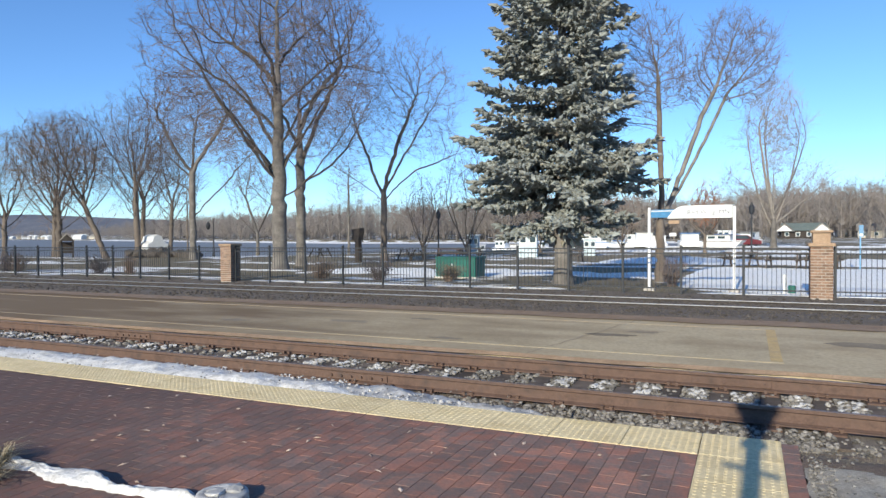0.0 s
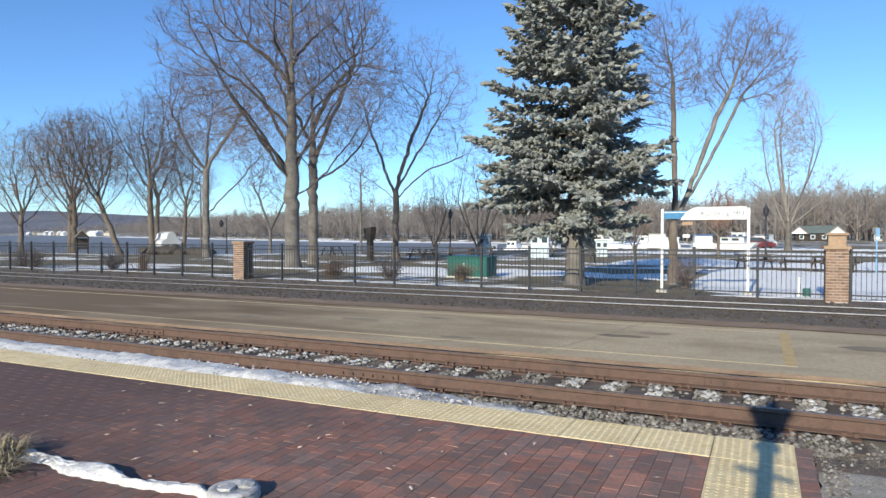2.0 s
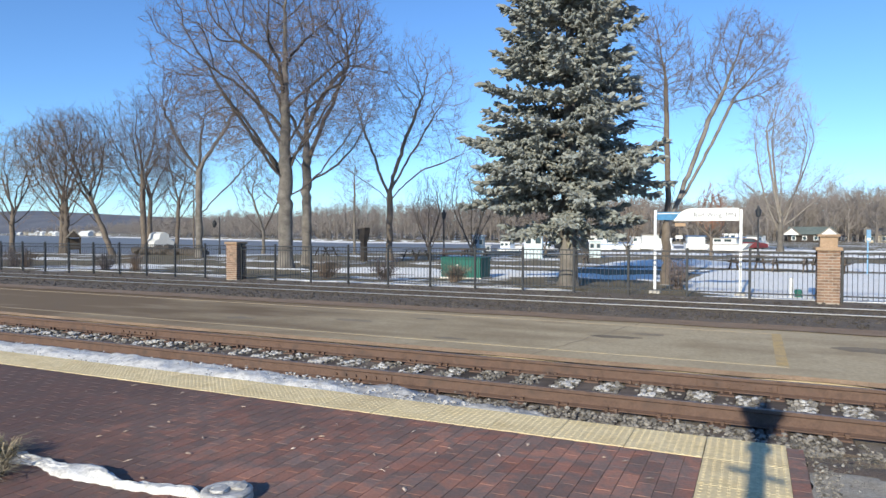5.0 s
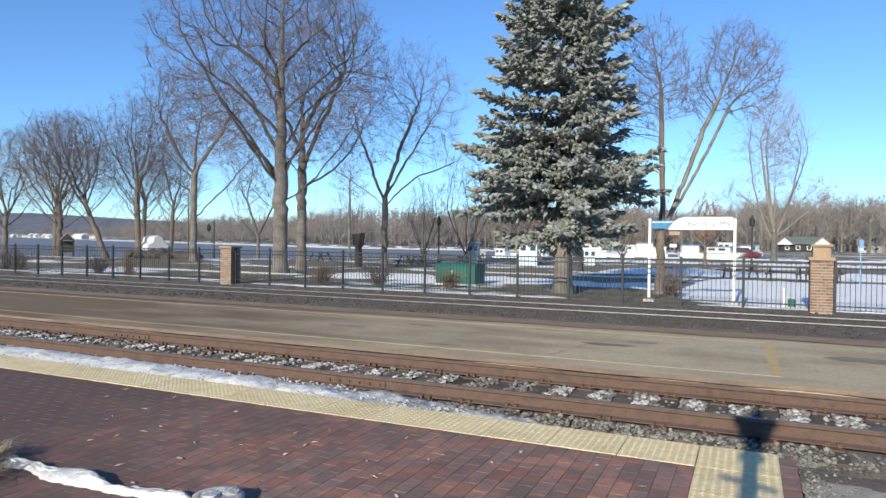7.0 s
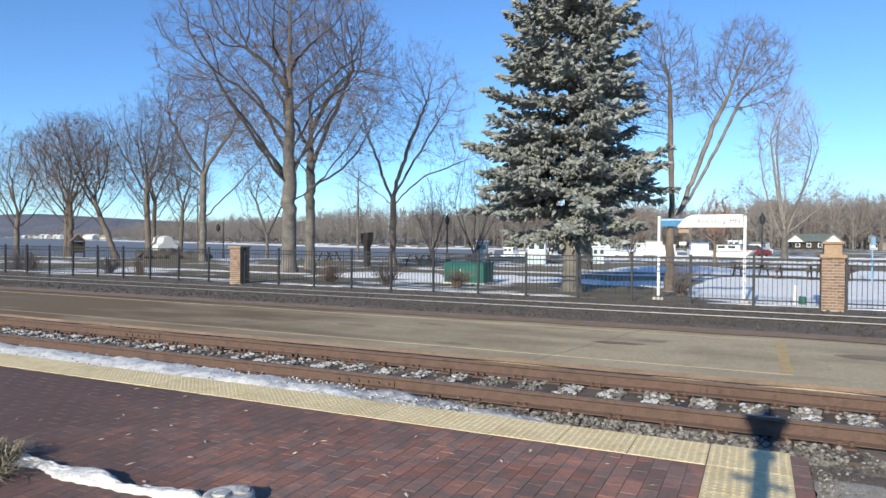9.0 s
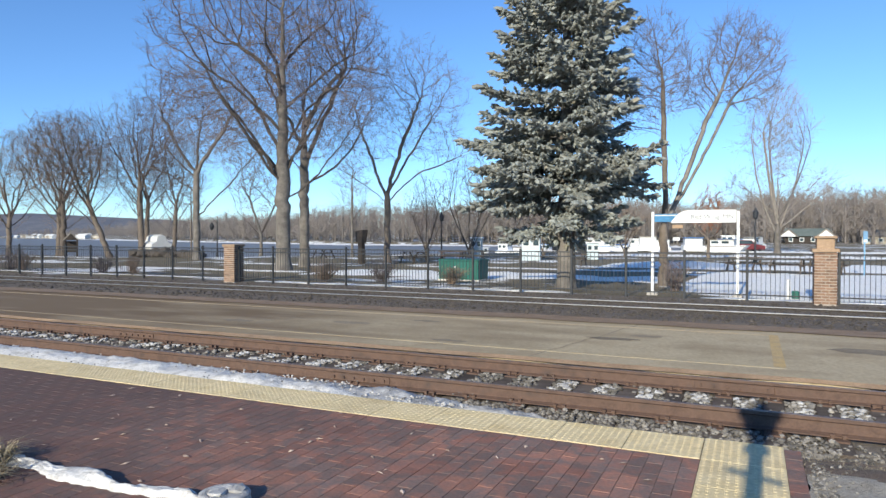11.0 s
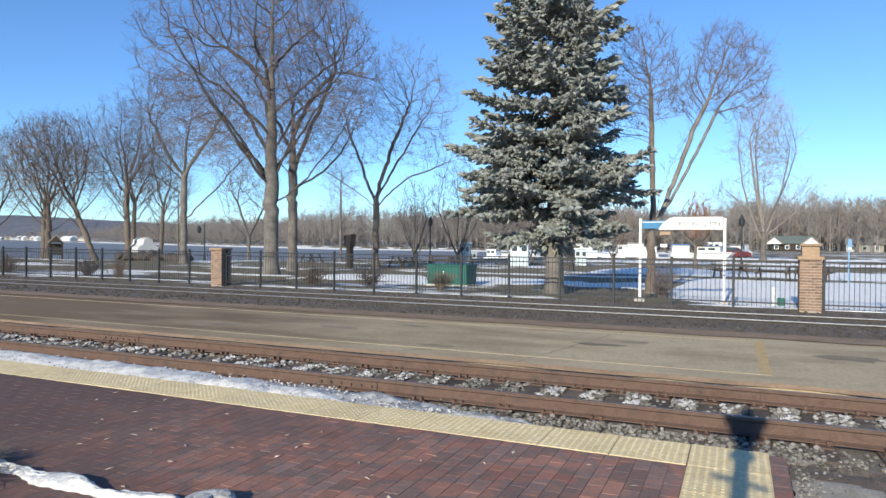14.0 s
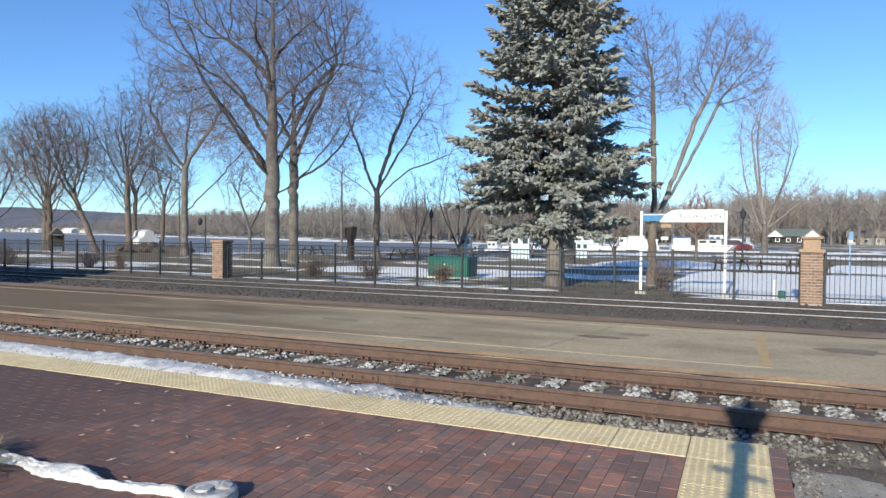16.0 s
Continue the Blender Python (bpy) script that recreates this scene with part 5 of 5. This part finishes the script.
# ---- foreground on the brick platform ----
def weathered_disc():
    t = thing("stone_bollard", "pale weathered round stone on the brick platform", "bollard", pose(-3.12, 3.33, 0.0))
    part("drum", Shape().lathe([(0.165, -0.05), (0.17, 0.01), (0.165, 0.04), (0.14, 0.055)], 24), M_CONC, t, smooth=True)
    rg = random.Random(3)
    part("ring", Shape().lathe([(0.150, 0.042), (0.168, 0.048), (0.163, 0.062), (0.12, 0.072), (0.11, 0.065)], 24), M_ICE, t, "chalky pale rim", smooth=True)
    for k in range(5):
        s = Shape()
        s.stone((0, 0, 0), rg.uniform(0.05, 0.075), rg, 0.35)
        part("flake", s, M_ICE, t, "flaking grey crust", at=pose(rg.uniform(-0.07, 0.07), rg.uniform(-0.07, 0.07), 0.07))


weathered_disc()


def straw_clump(u, v, n, h, spread, seed, bend=0.5):
    rg = random.Random(seed)
    s = Shape()
    for _ in range(n):
        a = rg.uniform(0, 6.28)
        r0 = rg.random() ** 0.5 * spread * 0.5
        p = Vector((math.cos(a) * r0, math.sin(a) * r0, 0))
        b = rg.uniform(0, 6.28)
        out = Vector((math.cos(b), math.sin(b), 0)) * rg.uniform(0.1, 1) * spread * bend
        hh = h * rg.uniform(0.5, 1.0)
        q, e = p + out * 0.4 + Vector((0, 0, hh * 0.8)), p + out + Vector((0, 0, hh * rg.uniform(0.3, 1)))
        w = Vector((-math.sin(b), math.cos(b), 0)) * 0.004
        s.add([tuple(p - w), tuple(p + w), tuple(q + w), tuple(q - w), tuple(e)], [(0, 1, 2, 3), (3, 2, 4)])
    t = thing("dry_grass_clump", "dead straw-coloured ornamental grass clump", "grass", pose(u, v, 0.0))
    part("blade_tuft", s.mesh("blade_tuft", M_STRAW), M_STRAW, t)


straw_clump(-5.3, 3.1, 420, 0.17, 0.40, 5, 1.0)
straw_clump(-5.05, 2.85, 320, 0.12, 0.42, 6, 1.1)
snow_bank("snow_ridge", "white melting snow ridge on the brick paving", M_SNOW_OLD, -5.3, -3.15, 0.03, lambda u: 3.14 + 0.04 * math.sin(u * 5) + 0.05 * smooth(-4.2, -3.2, u), lambda u: 3.32 + 0.04 * math.sin(u * 7 + 1), 0.0, 0.055, 17, 14, 1.7)


def verge_right():
    """Rough concrete and grit past the end of the brick, with dead weeds."""
    n, m = 90, 110
    s = Shape()
    for j in range(m + 1):
        for i in range(n + 1):
            u, v = 0.365 + 6.0 * (i / n) ** 1.5, -6.0 + 12.5 * (1 - (1 - j / m) ** 1.6)
            edge = 0.03 * noise.noise((v * 6, 0, 0)) if i == 0 else 0
            s.v.append((u + edge, v, 0.0 + 0.014 * noise.noise((u * 5, v * 5, 0)) - 0.16 * smooth(5.7, 6.5, v)))
    s.f = [(j * (n + 1) + i, j * (n + 1) + i + 1, (j + 1) * (n + 1) + i + 1, (j + 1) * (n + 1) + i) for j in range(m) for i in range(n)]
    gm = s.mesh("gravel_ground", M_GRAVEL, True)
    gm.materials.append(M_SOIL)
    for p in gm.polygons:
        p.material_index = int(p.center.y > 5.55 + 0.35 * noise.noise((p.center.x * 2.2, p.center.y * 2.2, 6)))
    tagged(part("gravel_ground", gm, M_GRAVEL), "broken pale concrete and grit beside the brick", "gravel", kind="stuff")
    rg = random.Random(31)
    b = Shape()
    for _ in range(1300):
        u, v = rg.uniform(0.3, 2.8), rg.gauss(6.2, 0.3)
        z = 0.0 - 0.16 * smooth(5.7, 6.5, v)
        a, ln = rg.uniform(0, 6.28), rg.uniform(0.05, 0.16)
        p, e = Vector((u, v, z)), Vector((u + math.cos(a) * ln, v + math.sin(a) * ln, z + rg.uniform(0.0, 0.045)))
        w = Vector((-math.sin(a), math.cos(a), 0)) * 0.0016
        b.add([tuple(p - w), tuple(p + w), tuple(e)], [(0, 1, 2)])
    tagged(part("dead_weeds", b.mesh("dead_weeds", M_STRAW), M_STRAW), "flattened dead weeds beside the track", "weeds", kind="stuff")
    st = Shape()
    for _ in range(260):
        st.stone((0.40 + abs(rg.gauss(0, 0.08)), rg.uniform(4.6, 5.8), 0.005), rg.uniform(0.006, 0.016), rg)
    for _ in range(200):
        st.stone((rg.uniform(0.4, 3.0), rg.uniform(4.4, 6.2), 0.005), rg.uniform(0.006, 0.014), rg)
    tagged(part("loose_chips", st.mesh("loose_chips", M_STONE), M_STONE), "loose stone chips on the concrete", "gravel", kind="stuff")


verge_right()


# ---- passenger train on the near track: only its shadow comes into view ----
def wheel_set(parent, x, r):
    for y in (-0.82, 0.70):
        part("wheel", Shape().extrude([(x + r * math.cos(k * 0.3927), r + r * math.sin(k * 0.3927)) for k in range(16)], "y", y, y + 0.12), M_STEEL, parent)


def build_locomotive():
    t = thing("locomotive", "grey passenger locomotive arriving on the near track", "train", pose(-26, 8.12, 0.0))
    part("frame", Shape().box(-20.5, -1.45, 0.95, -0.6, 1.45, 1.3, 0.05), M_LOCO, t)
    body = part("body", Shape().extrude([(-20.6, 1.3), (-0.35, 1.3), (-0.3, 2.4), (-1.3, 3.3), (-2.3, 4.3), (-2.9, 4.5), (-20.6, 4.5)], "y", -1.5, 1.5), M_GREYPAINT, t)
    part("windscreen", Shape().add([(-1.28, -1.2, 3.35), (-1.28, 1.2, 3.35), (-2.18, 1.2, 4.2), (-2.18, -1.2, 4.2)], [(0, 1, 2, 3)]), M_GLASS, body)
    for y in (-1.51, 1.5):
        part("side_window", Shape().box(-4.0, y, 3.0, -3.0, y + 0.01, 3.8), M_GLASS, body)
        part("side_stripe", Shape().box(-20.5, y, 2.2, -0.6, y + 0.01, 2.6), M_BLUE, body, "blue side stripe")
        part("grille", Shape().box(-18.5, y, 3.2, -12.0, y + 0.01, 4.1), M_STEEL, body)
    for x in (-8, -11, -14, -17):
        part("roof_fan", Shape().lathe([(0.6, 4.45), (0.6, 4.56), (0.5, 4.6)], 14, (x, 0, 0)), M_STEEL, t)
    part("fuel_tank", Shape().box(-13.0, -1.3, 0.35, -7.6, 1.3, 0.95, 0.1), M_LOCO, t)
    part("pilot", Shape().extrude([(-0.7, 0.12), (-0.15, 0.12), (-0.35, 1.3), (-0.7, 1.3)], "y", -1.35, 1.35), M_LOCO, t)
    part("coupler", Shape().box(-0.5, -0.15, 0.75, 0.1, 0.15, 1.05, 0.03), M_STEEL, t)
    for x0 in (-4.2, -16.8):
        tk = part("truck", Shape().box(x0 - 2.0, -1.15, 0.45, x0 + 2.0, 1.15, 0.85, 0.05), M_LOCO, t)
        for dx in (-1.35, 1.35):
            wheel_set(tk, x0 + dx, 0.5)
    return t


def build_coach(x):
    t = thing("passenger_coach", "silver double-deck passenger coach coupled in the train", "train car", pose(x, 8.12, 0.0), "train cars")
    body = part("body", Shape().box(-25.6, -1.5, 0.5, -0.5, 1.5, 4.7, 0.15), M_GREYPAINT, t)
    for y in (-1.51, 1.5):
        part("stripe", Shape().box(-25.4, y, 2.45, -0.7, y + 0.01, 2.75), M_BLUE, body, "blue side stripe")
        for k in range(12):
            for z in (1.4, 3.2):
                part("window", Shape().box(-24.6 + 2.0 * k, y, z, -23.2 + 2.0 * k, y + 0.01, z + 0.65), M_GLASS, body)
    for x0 in (-3.6, -22.4):
        tk = part("truck", Shape().box(x0 - 1.6, -1.1, 0.3, x0 + 1.6, 1.1, 0.5), M_STEEL, t)
        for dx in (-1.1, 1.1):
            wheel_set(tk, x0 + dx, 0.45)
    part("coupler", Shape().box(-26.2, -0.12, 0.75, 0.1, 0.12, 1.0), M_STEEL, t)
    return t


loco = build_locomotive()
cars = [build_coach(-46.8), build_coach(-73.2), build_coach(-99.6)]


# ---- paving, piece by piece ----
def build_tactile():
    strip = tagged(part("tactile_edging", Shape().box(-80, 5.565, -0.13, -0.365, 6.165, -0.055), M_CONC), "yellow tactile warning strip along the platform edge", "paving", kind="structure")
    part("strip_bed", Shape().box(-0.358, -1.5, -0.13, 0.24, 6.165, -0.055), M_CONC, strip, "bed of the cross strip")
    tile = Shape().box(-0.3, -0.3, -0.054, 0.3, 0.3, 0.0, 0.003)
    plain = fix_normals(tile.mesh("tactile_tile", M_TACTILE))
    domed = Shape().box(-0.3, -0.3, -0.054, 0.3, 0.3, 0.0, 0.003)
    for i in range(10):
        for j in range(10):
            x, y = -0.27 + 0.06 * i, -0.27 + 0.06 * j
            domed.add([(x + r * math.cos(k * 1.0472), y + r * math.sin(k * 1.0472), z) for r, z in ((0.0125 * 1.3, -0.001), (0.0115, 0.0028)) for k in range(6)],
                      [(6, 7, 8, 9, 10, 11)] + [(k, (k + 1) % 6, 6 + (k + 1) % 6, 6 + k) for k in range(6)])
    dm = fix_normals(domed.mesh("tactile_tile", M_TACTILE))
    for i in range(58):
        part("tactile_tile", dm if i < 22 else plain, M_TACTILE, strip, at=pose(-0.667 - 0.604 * i, 5.865, rnd.uniform(-0.002, 0.001), rnd.uniform(-0.2, 0.2), 0, 0))
    for j in range(12):
        part("tactile_tile", dm, M_TACTILE, strip, at=pose(-0.06, 5.865 - 0.604 * j, rnd.uniform(-0.002, 0.001)))
    tagged(part("platform_kerb", Shape().box(-80, 6.17, -0.3, -0.1, 6.25, -0.03, 0.01), M_CONC), "grey concrete kerb at the platform edge", "kerb", kind="structure")


build_tactile()


def build_brick_paving():
    floor = tagged(part("brick_pavement", Shape().box(-80, -12, -0.128, -0.36, 5.56, -0.005), M_JOINT), "red-brown brick platform paving, worn and uneven", "paving", kind="structure")
    bl, bw = 0.25, 0.125
    brick = fix_normals(Shape().box(-bw / 2 + 0.002, -bl / 2 + 0.002, -0.06, bw / 2 - 0.002, bl / 2 - 0.002, 0.0, 0.002).mesh("brick", M_BRICK))
    rest = Shape()
    rg = random.Random(8)
    picked = 0
    def lay(u, v, ln, z, tilt):
        rest.box(u - bw / 2 + 0.002, v - ln / 2 + 0.002, -0.06, u + bw / 2 - 0.002, v + ln / 2 - 0.002, z, 0.002)
    for c in range(100):
        u = -0.425 - bw * c
        v = 5.55 - (bl / 2 if c % 2 else 0)
        if c % 2:
            lay(u, 5.55 - bl / 4, bl / 2, rg.uniform(-0.003, 0.001), 0)
        lo = 2.2
        while v - bl > lo:
            z = rg.uniform(-0.001, 0.0005) + 0.002 * noise.noise((u * 1.3, v * 1.3, 2))
            if c < 34 and v > 3.15 and picked < 300:
                part("brick", brick, M_BRICK, floor, at=pose(u, v - bl / 2, z, rg.uniform(-0.15, 0.15), rg.uniform(-0.15, 0.15), rg.uniform(-0.5, 0.5)))
                picked += 1
            else:
                lay(u, v - bl / 2, bl, z, 0)
            v -= bl
    for c in range(1):
        v = 6.1
        while v > -1.2:
            lay(0.302, v - bl / 2, bl, rg.uniform(-0.004, 0.002), 0)
            v -= bl
    tagged(part("more_bricks", rest.mesh("more_bricks", M_BRICK_REST), M_BRICK_REST, floor), kind="stuff")
    back = Shape().box(-80, -12, -0.061, -0.37, 2.45, -0.004)
    part("paving_behind", back, M_BRICK_REST, floor)
    part("paving_far", Shape().box(-80, 2.21, -0.061, -12.93, 5.555, -0.001), M_BRICK_REST, floor)


build_brick_paving()


def litter():
    rg = random.Random(55)
    for _ in range(46):
        u, v = rg.uniform(-7, -0.5), rg.uniform(3.3, 5.5)
        s = Shape()
        a, ln = rg.uniform(0, 6.28), rg.uniform(0.02, 0.05)
        d, w = Vector((math.cos(a), math.sin(a), 0)) * ln, Vector((-math.sin(a), math.cos(a), 0)) * ln * rg.uniform(0.15, 0.45)
        s.add([tuple(-d), tuple(w + Vector((0, 0, 0.008))), tuple(d + Vector((0, 0, 0.006))), tuple(-w + Vector((0, 0, 0.002))), (0, 0, 0.012)], [(0, 3, 4), (3, 2, 4), (2, 1, 4), (1, 0, 4)])
        ob = part("fallen_leaf", s.mesh("fallen_leaf", M_LEAF), M_LEAF, at=None)
        ob.location = (u, v, 0.004)
        tagged(ob, "curled pale brown leaf fallen on the brick", "leaf", "fallen leaves")


litter()


def motions():
    """The train runs in at about 11 metres a second; at the end its nose is still out of view and only its shadow shows."""
    for ob, back in [(loco, 0.0)] + [(c, -20.9 - 26.2 * i) for i, c in enumerate(cars)]:
        walk(ob, [(t, pose(-22.5 - 10.8 * (16.0 - t) + back, 8.12, 0.0)) for t in (0.0, 4.0, 8.0, 12.0, 14.0, 15.0, 16.0)])


motions()
